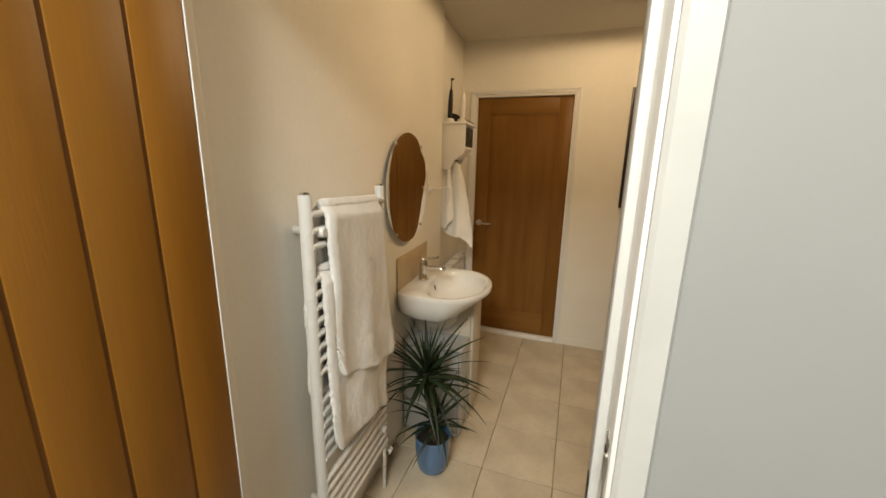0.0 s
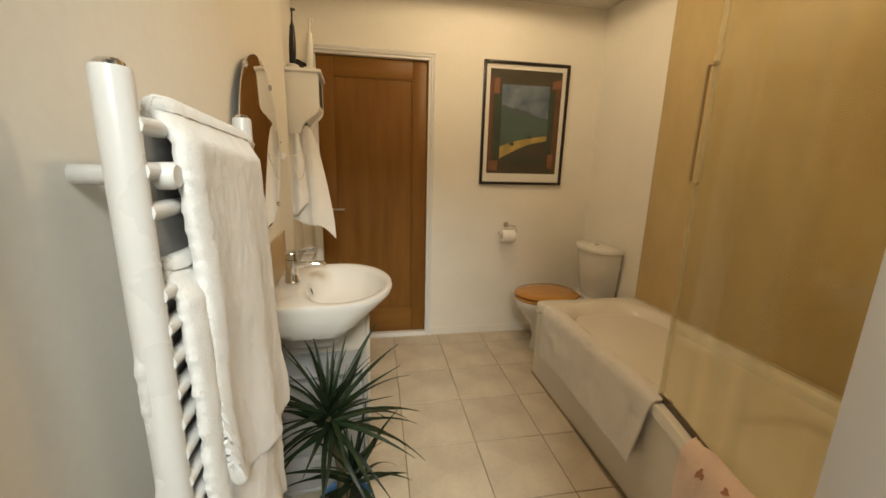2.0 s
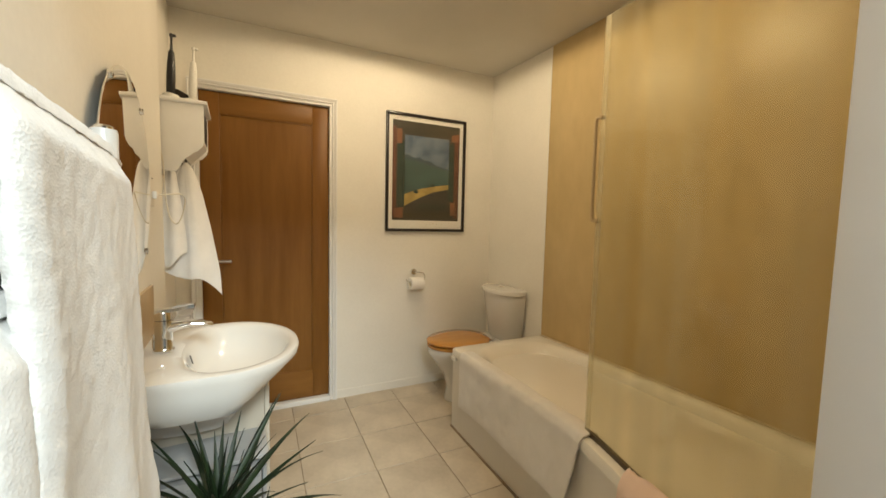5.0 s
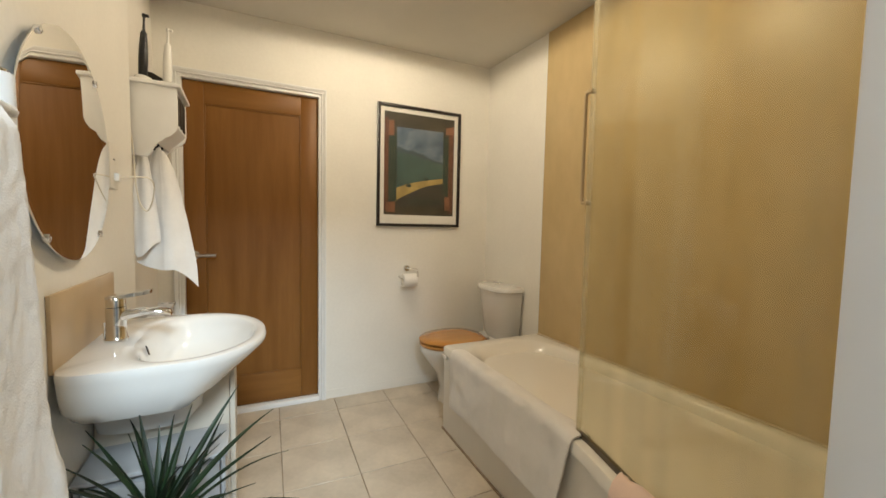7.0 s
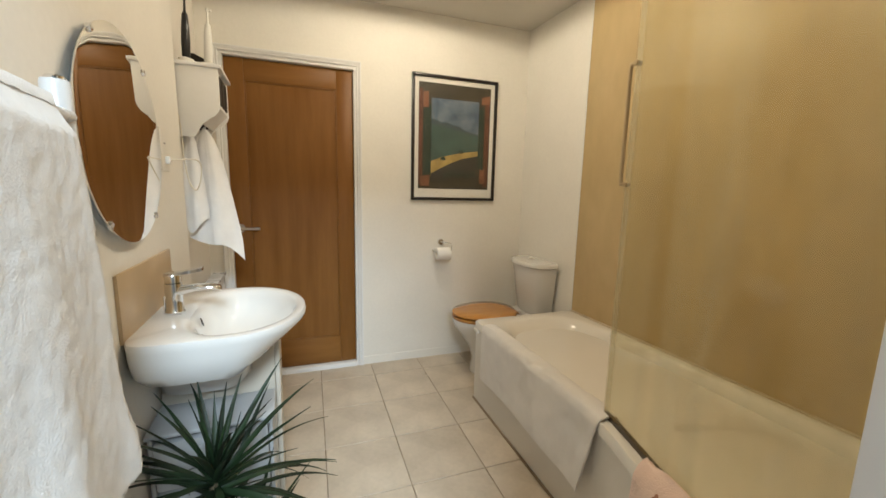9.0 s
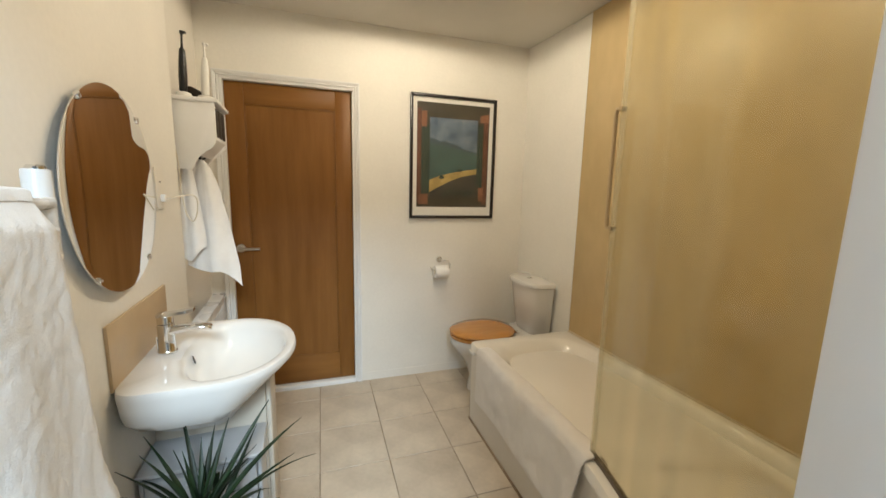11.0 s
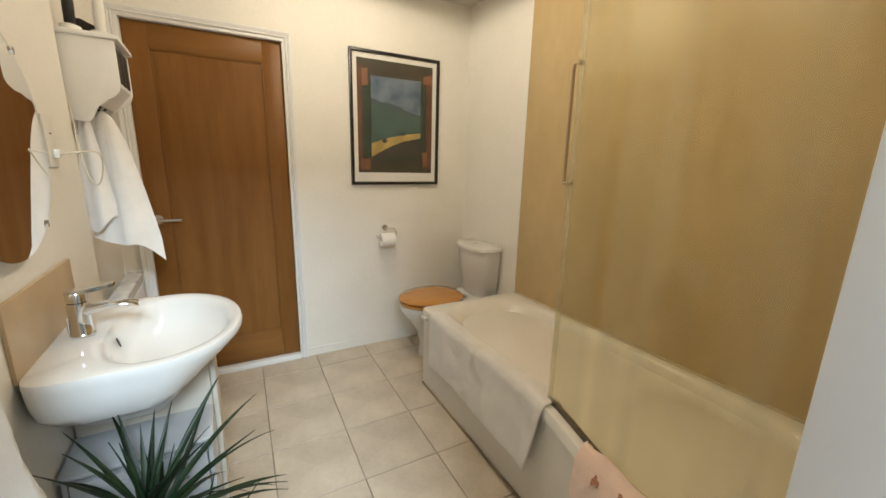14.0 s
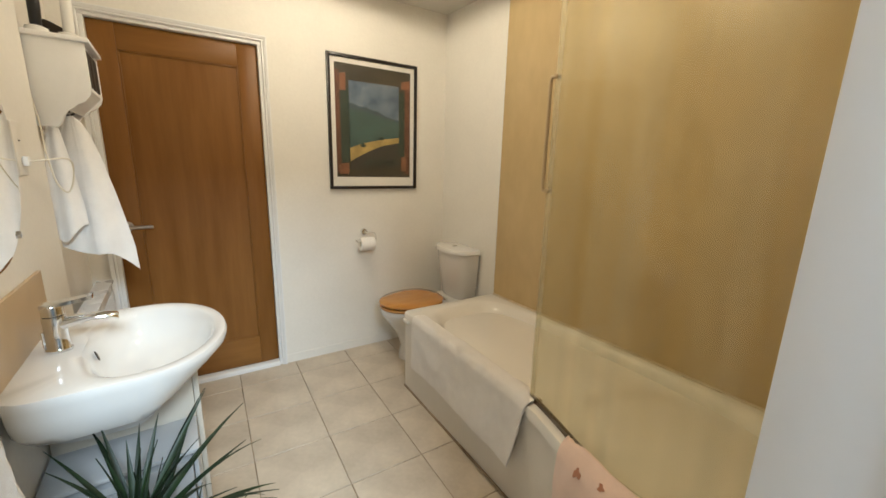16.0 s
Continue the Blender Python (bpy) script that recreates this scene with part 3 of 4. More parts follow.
part("mirror_glass", lathe([(R, 0.006), (R, 0.009), (R - 0.019, 0.0105), (0.0, 0.0105)], 96, False), MIRROR, mir, m=OVAL @ pose(0, 0, 0, 0, 90, 0))
for a in (52, 128, 232, 308):
    c, s_ = math.cos(radians(a)), math.sin(radians(a))
    part("clip", box(0.004, 0.0145, -0.007, 0.007, -0.008, 0.006, 0.001), CHROME, mir, "chrome mirror clip", m=pose(0, 1.065 * c * (R - 0.002), s_ * (R - 0.002), a - 90, 0, 0))

# shaver socket with a plug and its lead
sock = thing("shaver_socket", WEST @ pose(0.0, 1.248, 1.375), "white shaver socket plate with a plug", "socket")
part("plate", box(0.0, 0.007, -0.043, 0.043, -0.075, 0.075, 0.003), CREAMP, sock)
part("plug", box(0.007, 0.022, -0.013, 0.013, -0.050, -0.022, 0.005), WHITEP, sock)
part("slot", box(0.0071, 0.0078, -0.008, 0.008, 0.02, 0.024), DARK, sock)
lead = [(0.022, 1.248, 1.339), (0.055, 1.265, 1.345), (0.082, 1.33, 1.350), (0.088, 1.39, 1.335), (0.078, 1.44, 1.29), (0.06, 1.475, 1.245), (0.042, 1.495, 1.235), (0.022, 1.502, 1.27),
        (0.010, 1.506, 1.36), (0.006, 1.512, 1.47), (-0.010, 1.522, 1.60), (-0.02, 1.524, 1.757)]
pts = []
for i in range(len(lead) - 1):
    p0, p1, p2, p3 = (Vector(lead[max(0, min(len(lead) - 1, i + k))]) for k in (-1, 0, 1, 2))
    for k in range(6):
        t = k / 6
        pts.append(0.5 * ((2 * p1) + (p2 - p0) * t + (2 * p0 - 5 * p1 + 4 * p2 - p3) * t * t + (3 * p1 - p0 - 3 * p2 + p3) * t ** 3))
pts.append(Vector(lead[-1]))
tagged(part("charger_lead", tube(pts, 0.0024, 8), CABLE, None, "thin cream charger lead looping from the socket", WEST), "", "cable")

# small wall shelf
SU0, SU1, SD, ST, SB = 1.528, 1.800, 0.150, 1.752, 1.456
shelf = thing("wall_shelf", WEST, "small white painted wooden wall shelf with cubby holes", "shelf")
ogee = [(-0.045, ST - 0.01), (SD, ST - 0.01), (SD, ST - 0.165), (SD - 0.006, ST - 0.185), (SD - 0.022, ST - 0.205), (SD - 0.045, ST - 0.218), (SD - 0.052, ST - 0.228), (SD - 0.070, ST - 0.240),
        (SD - 0.084, ST - 0.262), (SD - 0.092, ST - 0.284), (SD - 0.105, ST - 0.298), (SD - 0.125, SB + 0.001), (-0.045, SB)]
for u in (SU0, SU1 - 0.016):
    part("side_panel", prism(ogee, "y", u, u + 0.016, 0.002), WHITEWOOD, shelf)
part("top", box(-0.048, SD + 0.014, SU0 - 0.012, SU1 + 0.012, ST - 0.010, ST + 0.006, 0.004), WHITEWOOD, shelf)
part("back", box(-0.049, -0.040, SU0 + 0.016, SU1 - 0.016, SB + 0.03, ST - 0.01), WHITEWOOD, shelf)
part("shelf_board", box(-0.040, SD - 0.004, SU0 + 0.016, SU1 - 0.016, ST - 0.165, ST - 0.150, 0.002), WHITEWOOD, shelf)
for i in range(1, 3):
    u = SU0 + 0.016 + (SU1 - SU0 - 0.032) * i / 3
    part("divider", box(-0.040, SD - 0.004, u - 0.005, u + 0.005, ST - 0.150, ST - 0.010, 0.001), WHITEWOOD, shelf)
part("apron", prism([(SD - 0.004, ST - 0.165), (SD - 0.012, ST - 0.165), (SD - 0.075, ST - 0.236), (SD - 0.067, ST - 0.236)], "y", SU0 + 0.016, SU1 - 0.016), WHITEWOOD, shelf)
part("peg_rail", box(-0.041, 0.024, SU0 + 0.016, SU1 - 0.016, SB + 0.035, SB + 0.10, 0.003), WHITEWOOD, shelf)
for i in range(3):
    u = SU0 + 0.05 + i * 0.085
    part("hook", tube([(0.022, u, SB + 0.065), (0.05, u, SB + 0.055), (0.062, u, SB + 0.065), (0.064, u, SB + 0.085)], 0.0042, 8), BLACKP, shelf, "black metal hook")
for i in range(3):
    u = SU0 + 0.018 + i * 0.080
    ob = part("storage_box", box(-0.030, SD - 0.001, u + 0.003, u + 0.070, ST - 0.1485, ST - 0.025, 0.004), DARK, None, "dark box standing in a cubby hole of the shelf", WEST)
    tagged(ob, "", "box", "boxes in the wall shelf")


def toothbrush(d, u, z, body, colour_word, height):
    tb = thing("electric_toothbrush", WEST @ pose(d, u, z, 0, 2, 0), colour_word + " electric toothbrush upright on its white charger", "toothbrush", "toothbrushes on the shelf")
    part("charger", lathe([(0.030, 0.0), (0.031, 0.006), (0.029, 0.020), (0.016, 0.025), (0.0, 0.025)], 24), WHITEP, tb, "white round charging base")
    part("handle", lathe([(0.011, 0.024), (0.0155, 0.03), (0.0165, 0.09), (0.0150, 0.14), (0.011, height * 0.72), (0.007, height * 0.75), (0.0, height * 0.75)], 18), body, tb)
    part("neck", lathe([(0.0055, height * 0.745), (0.0042, height * 0.85), (0.0040, height * 0.97)], 12), body, tb)
    part("brush_head", join(lathe([(0.007, height * 0.955), (0.0075, height * 0.965), (0.0075, height), (0.0, height + 0.003)], 12), box(0.004, 0.016, -0.006, 0.006, height * 0.965, height * 0.999, 0.002)),
         body if body is BLACKP else WHITEP, tb)
    return tb


toothbrush(0.030, 1.575, ST + 0.006, BLACKP, "black", 0.270)
toothbrush(0.105, 1.610, ST + 0.006, WHITEP, "white", 0.245)
ob = part("toiletry_case", prism([(0.03, 0.0), (0.150, 0.0), (0.152, 0.012), (0.05, 0.062), (0.03, 0.062)], "y", 0, 0.165, 0.004), DARK, None, "dark brown toiletry case lying on the shelf", WEST @ pose(0, 1.625, ST + 0.006))
tagged(ob, "", "case")


# hand towel gathered on a hook
def hand(s, t):
    # s down, t across; gathered at the hook and spreading out from the wall as it falls
    a = (t - 0.5) * 2
    open_ = min(1.0, s * 1.2) ** 0.55
    length = 0.475 + 0.035 * math.sin(3 * t) + (0.115 * ((t - 0.62) / 0.38) ** 1.4 if t > 0.62 else 0.0)
    d = 0.072 + 0.014 * s + (0.012 + 0.092 * open_) * a + (0.030 * (t - 0.62) * s if t > 0.62 else 0)
    u = SU0 + 0.080 + (0.011 * math.sin(6.0 * t + 0.9) + 0.005 * math.sin(15 * t + 2 * s)) * open_ + (0.07 * (t - 0.5) if t > 0.5 else 0.035 * (0.5 - t)) * open_
    d += 0.004 * noise.noise(Vector((s * 4, t * 5, 3)))
    z = 1.492 - length * s + 0.012 * (1 - a * a) * (1 - s)
    return (max(-0.035, d), u, z)


ob = part("hand_towel", sheet(hand, 46, 44, 0.006), HANDCLOTH, None, "white terry hand towel hanging gathered from a shelf hook", WEST)
tagged(ob, "", "towel")


def hand_back(s, t):
    a = (t - 0.5) * 2
    open_ = min(1.0, s * 1.15) ** 0.75
    return (max(-0.036, 0.020 + (0.010 + 0.042 * open_) * a), SU0 + 0.055 + 0.012 * math.sin(8 * t) * open_, 1.488 - (0.415 + 0.03 * math.sin(5 * t)) * s)


ob = part("hand_towel", sheet(hand_back, 30, 24, 0.006), HANDCLOTH, None, "white terry hand towel hanging behind another on the wall", WEST)
tagged(ob, "", "towel")

# splashback and basin
BU = 0.972
splash = part("splashback", box(0.0, 0.009, 0.735, 1.196, 0.848, 1.027, 0.0015), SPLASH, None, "tan splashback panel behind the basin", WEST)
tagged(splash, "", "", "", "structure")
basin = thing("washbasin", WEST @ pose(0.002, BU, 0), "white ceramic washbasin on a half pedestal", "washbasin")
RIM = 0.856


def ring(df, db, hu, z, p=2.0, c=0.235, n=72, shift=0.0):
    """A basin outline about its middle: round in front, squarer at the back."""
    out = []
    for i in range(n):
        th = 2 * math.pi * i / n
        cc, ss = math.cos(th), math.sin(th)
        e = 2.0 if cc >= 0 else p
        dd = df if cc >= 0 else db
        r = (abs(cc / dd) ** e + abs(ss / hu) ** e) ** (-1 / e)
        out.append((c + shift + r * cc, r * ss, z))
    return out


rings = [ring(0.02, 0.20, 0.190, RIM - 0.142, 5.0), ring(0.055, 0.23, 0.238, RIM - 0.134, 6.0), ring(0.116, 0.234, 0.264, RIM - 0.100, 8.0), ring(0.176, 0.234, 0.277, RIM - 0.055, 9.0),
         ring(0.211, 0.2345, 0.281, RIM - 0.025, 9.0), ring(0.213, 0.235, 0.283, RIM - 0.010, 9.0), ring(0.209, 0.2345, 0.280, RIM - 0.002, 9.0), ring(0.202, 0.233, 0.274, RIM, 9.0),
         ring(0.188, 0.150, 0.252, RIM - 0.001, 2.4), ring(0.180, 0.125, 0.242, RIM - 0.007, 2.2), ring(0.171, 0.112, 0.230, RIM - 0.025, 2.1), ring(0.150, 0.098, 0.200, RIM - 0.075, 2.0),
         ring(0.105, 0.078, 0.140, RIM - 0.108, 2.0), ring(0.045, 0.040, 0.06, RIM - 0.122, 2.0), ring(0.022, 0.022, 0.022, RIM - 0.125, 2.0)]
bm = loft(rings)
part("bowl", bm, CERAMIC, basin)
part("waste", lathe([(0.022, 0.0), (0.021, 0.003), (0.012, 0.004), (0.0, 0.003)], 24), CHROME, basin, "chrome waste", m=pose(0.235, 0, RIM - 0.1255))
part("overflow", lathe([(0.010, 0.0), (0.010, 0.002), (0.0, 0.002)], 18), DARK, basin, m=pose(0.131, 0.0, RIM - 0.040, 0, 75, 0) @ Matrix.Diagonal((1.5, 0.6, 1, 1)))
part("pedestal", loft([ring(0.02, 0.16, 0.045, 0.590, 3, 0.185), ring(0.055, 0.175, 0.068, 0.598, 3, 0.185), ring(0.082, 0.18, 0.082, 0.63, 3, 0.185), ring(0.090, 0.18, 0.088, 0.72, 3, 0.185)]), CERAMIC, basin, m=pose(0, 0.020, 0))

tap = thing("basin_tap", WEST @ pose(0.066, BU - 0.006, RIM) @ Matrix.Diagonal((0.90, 0.86, 0.98, 1)), "chrome mono basin mixer tap with a flat lever", "tap")
part("body", lathe([(0.030, 0.0), (0.030, 0.006), (0.0265, 0.010), (0.0255, 0.05), (0.0265, 0.088), (0.0260, 0.098), (0.012, 0.102), (0.0, 0.102)], 28), CHROME, tap)
spout = loft([[(x, w * math.cos(a), z + h * math.sin(a)) for a in [2 * math.pi * k / 16 for k in range(16)]] for x, w, h, z in
              ((0.0, 0.022, 0.020, 0.068), (0.03, 0.022, 0.016, 0.076), (0.07, 0.021, 0.012, 0.081), (0.110, 0.020, 0.010, 0.080), (0.138, 0.019, 0.0095, 0.074), (0.143, 0.016, 0.008, 0.070))])
part("spout", spout, CHROME, tap)
part("lever", join(lathe([(0.025, 0.100), (0.025, 0.122), (0.022, 0.127), (0.0, 0.128)], 24),
     loft([[(x, -w, z), (x, w, z), (x, w, z + 0.010), (x, -w, z + 0.010)] for x, w, z in ((-0.022, 0.020, 0.122), (0.02, 0.020, 0.124), (0.06, 0.018, 0.129), (0.090, 0.016, 0.134))])), CHROME, tap)
part("pop_up_rod", tube([(-0.030, 0, 0.0), (-0.030, 0, 0.055)], 0.003, 8), CHROME, tap)

# boxed cupboard under the basin and a drawer tower beside it
cup = thing("cupboard", WEST @ pose(0.0, 0.985, 0), "cream cupboard standing under the basin against the wall", "cupboard")
part("carcass", box(0.003, 0.340, 0.0, 0.24, 0.0, 0.730, 0.003), CABINET, cup)
part("door", box(0.341, 0.357, 0.003, 0.237, 0.06, 0.727, 0.003), CABINET, cup)
tower = thing("drawer_tower", WEST @ pose(0.010, 0.805, 0, 0, 0, 0), "white plastic drawer tower on castors, shade in its colour", "drawers")
TW, TD, TH = 0.325, 0.165, 0.550
for cx in (0.03, TW - 0.03):
    for cy in (0.03, TD - 0.03):
        part("castor", lathe([(0.010, 0.0), (0.016, 0.004), (0.016, 0.026), (0.008, 0.030)], 14), TOWERP, tower, m=pose(cx, cy, 0.0))
part("frame", join(box(0, 0.012, 0, TD, 0.03, TH - 0.012, 0.003), box(TW - 0.012, TW, 0, TD, 0.03, TH - 0.012, 0.003), box(0, TW, TD - 0.01, TD, 0.03, TH - 0.012, 0.003),
     box(0, TW, 0, TD, 0.028, 0.045, 0.003)), TOWERP, tower)
part("top", box(-0.006, TW + 0.006, -0.008, TD + 0.004, TH - 0.014, TH, 0.005), TOWERP, tower)
for i in range(3):
    z0 = 0.05 + i * 0.160
    dr = part("drawer", box(0.014, TW - 0.014, -0.006, TD - 0.012, z0, z0 + 0.150, 0.006), TOWERP, tower)
    part("handle", box(TW / 2 - 0.045, TW / 2 + 0.045, -0.016, -0.004, z0 + 0.115, z0 + 0.130, 0.004), TOWERP, dr)

# panel radiator in the corner behind the basin
pr = thing("panel_radiator", WEST, "white steel panel radiator on the wall", "radiator")
part("panel", box(-0.01, 0.045, 1.54, 2.10, 0.22, 0.74, 0.010), ENAMEL, pr)
for i in range(13):
    u = 1.56 + i * 0.041
    part("flute", box(0.043, 0.049, u, u + 0.022, 0.26, 0.70, 0.003), ENAMEL, pr)
part("grille", box(-0.014, 0.052, 1.535, 2.105, 0.738, 0.752, 0.004), ENAMEL, pr)
for u in (1.60, 1.98):
    part("bracket", box(-0.05, -0.008, u, u + 0.03, 0.3, 0.66), ENAMEL, pr)

# ---- plant ----
plant = thing("potted_plant", pose(-0.536, 1.562, 0), "dark green dracaena with spiky leaves in a blue pot", "plant")
part("pot", lathe([(0.048, 0.0), (0.062, 0.006), (0.072, 0.020), (0.080, 0.055), (0.086, 0.12), (0.087, 0.185), (0.088, 0.193), (0.085, 0.197), (0.081, 0.191), (0.078, 0.165)], 40, False), POT, plant, "blue glazed ceramic pot")
part("pot_base", lathe([(0.050, 0.001), (0.050, 0.006)], 40), POT, plant)
bm = lathe([(0.0, 0.172), (0.03, 0.174), (0.079, 0.168)], 30, False)
part("soil", bm, SOIL, plant)
stems = (((0.0, 0.0), (-0.045, -0.005, 0.52), 0.013), ((0.012, -0.02), (0.030, -0.035, 0.30), 0.009), ((-0.02, 0.02), (-0.03, 0.05, 0.44), 0.010))
for (sx, sy), top, r in stems:
    part("stem", tube([(sx, sy, 0.165), (sx * 0.6 + top[0] * 0.3, sy * 0.6 + top[1] * 0.3, 0.165 + (top[2] - 0.165) * 0.45), top], [r, r * 0.9, r * 0.75], 9), STEM, plant)


def leaf_mesh(length, width, droop):
    """A long pointed blade with a folded keel, bending down along its length."""
    n = 9
    rows = []
    for i in range(n + 1):
        s = i / n
        w = width * (0.55 + 0.9 * s * (1 - s) * 1.6) * (1 - s ** 2.2) + 0.0006
        x = length * s * (1 - 0.18 * abs(droop) * s)
        z = -length * droop * 0.55 * s ** 2.1
        keel = w * 0.35
        rows.append(((x, -w, z + keel), (x, 0, z - 0.0006), (x, w, z + keel)))
    bm = bmesh.new()
    vs = [[bm.verts.new(p) for p in r] for r in rows]
    for a, b in zip(vs, vs[1:]):
        for k in range(2):
            bm.faces.new((a[k], b[k], b[k + 1], a[k + 1]))
    low = [[bm.verts.new((p[0], p[1], p[2] - 0.0009)) for p in r] for r in rows]
    for a, b in zip(low, low[1:]):
        for k in range(2):
            bm.faces.new((a[k], a[k + 1], b[k + 1], b[k]))
    for a, b in ((vs, low),):
        for i in range(n):
            bm.faces.new((a[i][0], b[i][0], b[i + 1][0], a[i + 1][0]))
            bm.faces.new((a[i][2], a[i + 1][2], b[i + 1][2], b[i][2]))
    return mesh_of(smooth(bm, 80), "leaf", LEAF)


rng = random.Random(7)
LEAVES = [leaf_mesh(l, w, dr) for l, w, dr in ((0.35, 0.0090, 0.22), (0.39, 0.0098, 0.55), (0.36, 0.0095, 1.0), (0.30, 0.0090, 0.3), (0.25, 0.0082, 0.10), (0.36, 0.0096, 0.80))]


def rosette(centre, count, size, lift):
    for i in range(count):
        q = i / count
        az = i * 137.5 + rng.uniform(-14, 14)
        el = 84 - 88 * q ** 0.85 + rng.uniform(-9, 9) + lift
        which = LEAVES[4] if q < 0.12 else LEAVES[3] if q < 0.25 else LEAVES[0] if q < 0.45 else LEAVES[1] if q < 0.65 else LEAVES[5] if q < 0.82 else LEAVES[2]
        k = size * rng.uniform(0.82, 1.12)
        off = Vector(centre) + Vector((0, 0, 0.03 - 0.075 * q))
        m = Matrix.Translation(off) @ pose(0, 0, 0, 0, -el, az) @ pose(0, 0, 0, rng.uniform(-25, 25), 0, 0) @ Matrix.Diagonal((k, 1.0, k, 1))
        piece("leaf", which, plant, m)


rosette((-0.040, -0.005, 0.52), 60, 0.88, -1)
rosette((0.030, -0.035, 0.31), 26, 0.70, 0)
rosette((-0.03, 0.05, 0.44), 12, 0.84, 4)

# ---- far wall things ----
PX0, PX1, PZ0, PZ1 = 0.331, 0.972, 1.190, 2.043
pic = thing("framed_picture", pose((PX0 + PX1) / 2, YN - 0.001, (PZ0 + PZ1) / 2), "framed landscape print with white mount in a black frame", "picture")
W2, H2 = (PX1 - PX0) / 2, (PZ1 - PZ0) / 2
fw = 0.020
for x0, x1, z0, z1 in ((-W2, -W2 + fw, -H2, H2), (W2 - fw, W2, -H2, H2), (-W2 + fw, W2 - fw, H2 - fw, H2), (-W2 + fw, W2 - fw, -H2, -H2 + fw)):
    part("frame_bar", box(x0, x1, -0.024, 0.0, z0, z1, 0.003), FRAMEB, pic)
part("mount", box(-W2 + fw, W2 - fw, -0.009, -0.003, -H2 + fw, H2 - fw), PAPERW, pic, "white mount card")
IX0, IX1, IZ0, IZ1 = -W2 + 0.050, W2 - 0.050, -H2 + 0.082, H2 - 0.052


def ink(name, colour, second=None):
    return mat(name, colour, 0.6, vary=0.22, scale=9, fine=0.12, fine_scale=70, second=second)


INK = {"olive": ink("olive_ink", (0.055, 0.048, 0.032)), "rust": ink("rust_ink", (0.13, 0.052, 0.03)), "terracotta": ink("terracotta_ink", (0.22, 0.095, 0.05)),
       "bottle": ink("bottle_green_ink", (0.030, 0.050, 0.036)), "sky": ink("grey_blue_ink", (0.055, 0.105, 0.185), (0.19, 0.24, 0.29)), "hill": ink("far_hill_ink", (0.055, 0.085, 0.105)),
       "teal": ink("teal_field_ink", (0.055, 0.105, 0.095)), "straw": ink("straw_yellow_ink", (0.40, 0.29, 0.10)), "earth": ink("dark_earth_ink", (0.050, 0.046, 0.038))}
layer = [0.0095]


def patch(name, key, pts):
    """A printed area: points as shares of the print, a across and b down."""
    layer[0] += 0.0005
    out = [(IX0 + a * (IX1 - IX0), IZ1 - b * (IZ1 - IZ0)) for a, b in pts]
    part(name, prism(out, "y", -layer[0], -0.0088), INK[key], pic)


patch("print_border", "olive", ((0, 0), (1, 0), (1, 1), (0, 1)))
patch("print_strip", "rust", ((0.0, 0.06), (0.055, 0.06), (0.055, 0.96), (0.0, 0.96)))
patch("print_strip", "rust", ((0.92, 0.08), (0.99, 0.08), (0.99, 0.97), (0.92, 0.97)))
patch("print_strip", "bottle", ((0.065, 0.24), (0.17, 0.20), (0.17, 0.86), (0.065, 0.87)))
patch("print_strip", "bottle", ((0.82, 0.19), (0.915, 0.19), (0.915, 0.80), (0.82, 0.78)))
patch("print_block", "terracotta", ((0.06, 0.09), (0.13, 0.08), (0.13, 0.23), (0.06, 0.23)))
patch("print_block", "terracotta", ((0.87, 0.09), (0.99, 0.07), (0.99, 0.15), (0.87, 0.16)))
patch("print_block", "terracotta", ((0.03, 0.88), (0.15, 0.87), (0.15, 0.975), (0.03, 0.975)))
patch("print_block", "terracotta", ((0.87, 0.80), (0.94, 0.80), (0.94, 0.94), (0.87, 0.94)))
patch("print_sky", "sky", ((0.17, 0.14), (0.83, 0.14), (0.83, 0.46), (0.17, 0.46)))
patch("print_hill", "hill", ((0.17, 0.33), (0.24, 0.34), (0.30, 0.365), (0.38, 0.355), (0.47, 0.38), (0.55, 0.385), (0.63, 0.42), (0.74, 0.44), (0.83, 0.45), (0.83, 0.56), (0.17, 0.56)))
patch("print_field", "teal", ((0.17, 0.385), (0.36, 0.40), (0.60, 0.44), (0.83, 0.475), (0.83, 0.68), (0.17, 0.74)))
patch("print_bank", "straw", ((0.17, 0.735), (0.30, 0.695), (0.45, 0.665), (0.60, 0.64), (0.83, 0.615), (0.83, 0.70), (0.17, 0.89)))
patch("print_river", "earth", ((0.17, 0.855), (0.30, 0.80), (0.45, 0.745), (0.60, 0.70), (0.83, 0.665), (0.83, 0.90), (0.17, 0.93)))
for cx, cz in ((0.335, 0.705), (0.585, 0.63)):
    patch("print_bush", "bottle", [(cx + 0.035 * math.cos(a) * (1 + 0.2 * math.sin(3 * a)), cz + 0.019 * math.sin(a)) for a in [k * math.pi / 6 for k in range(12)]])
for k in range(9):
    cx = 0.37 + 0.05 * k
    patch("print_tree", "bottle", [(cx + 0.02 * math.cos(a), 0.87 - 0.012 * (k % 3) + 0.025 * math.sin(a)) for a in [j * math.pi / 4 for j in range(8)]])
pane = part("picture_glass", box(-W2 + fw - 0.002, W2 - fw + 0.002, -0.0215, -0.0200, -H2 + fw - 0.002, H2 - fw + 0.002), GLASS, pic)
pane.visible_shadow = False

# toilet roll holder
hold = thing("toilet_roll_holder", pose(0.560, YN, 0.885), "chrome toilet roll holder on the wall", "holder")
part("rose", lathe([(0.024, 0.0), (0.024, 0.012), (0.020, 0.018), (0.0, 0.018)], 26), CHROME, hold, m=pose(0, 0, 0, 90, 0, 0))
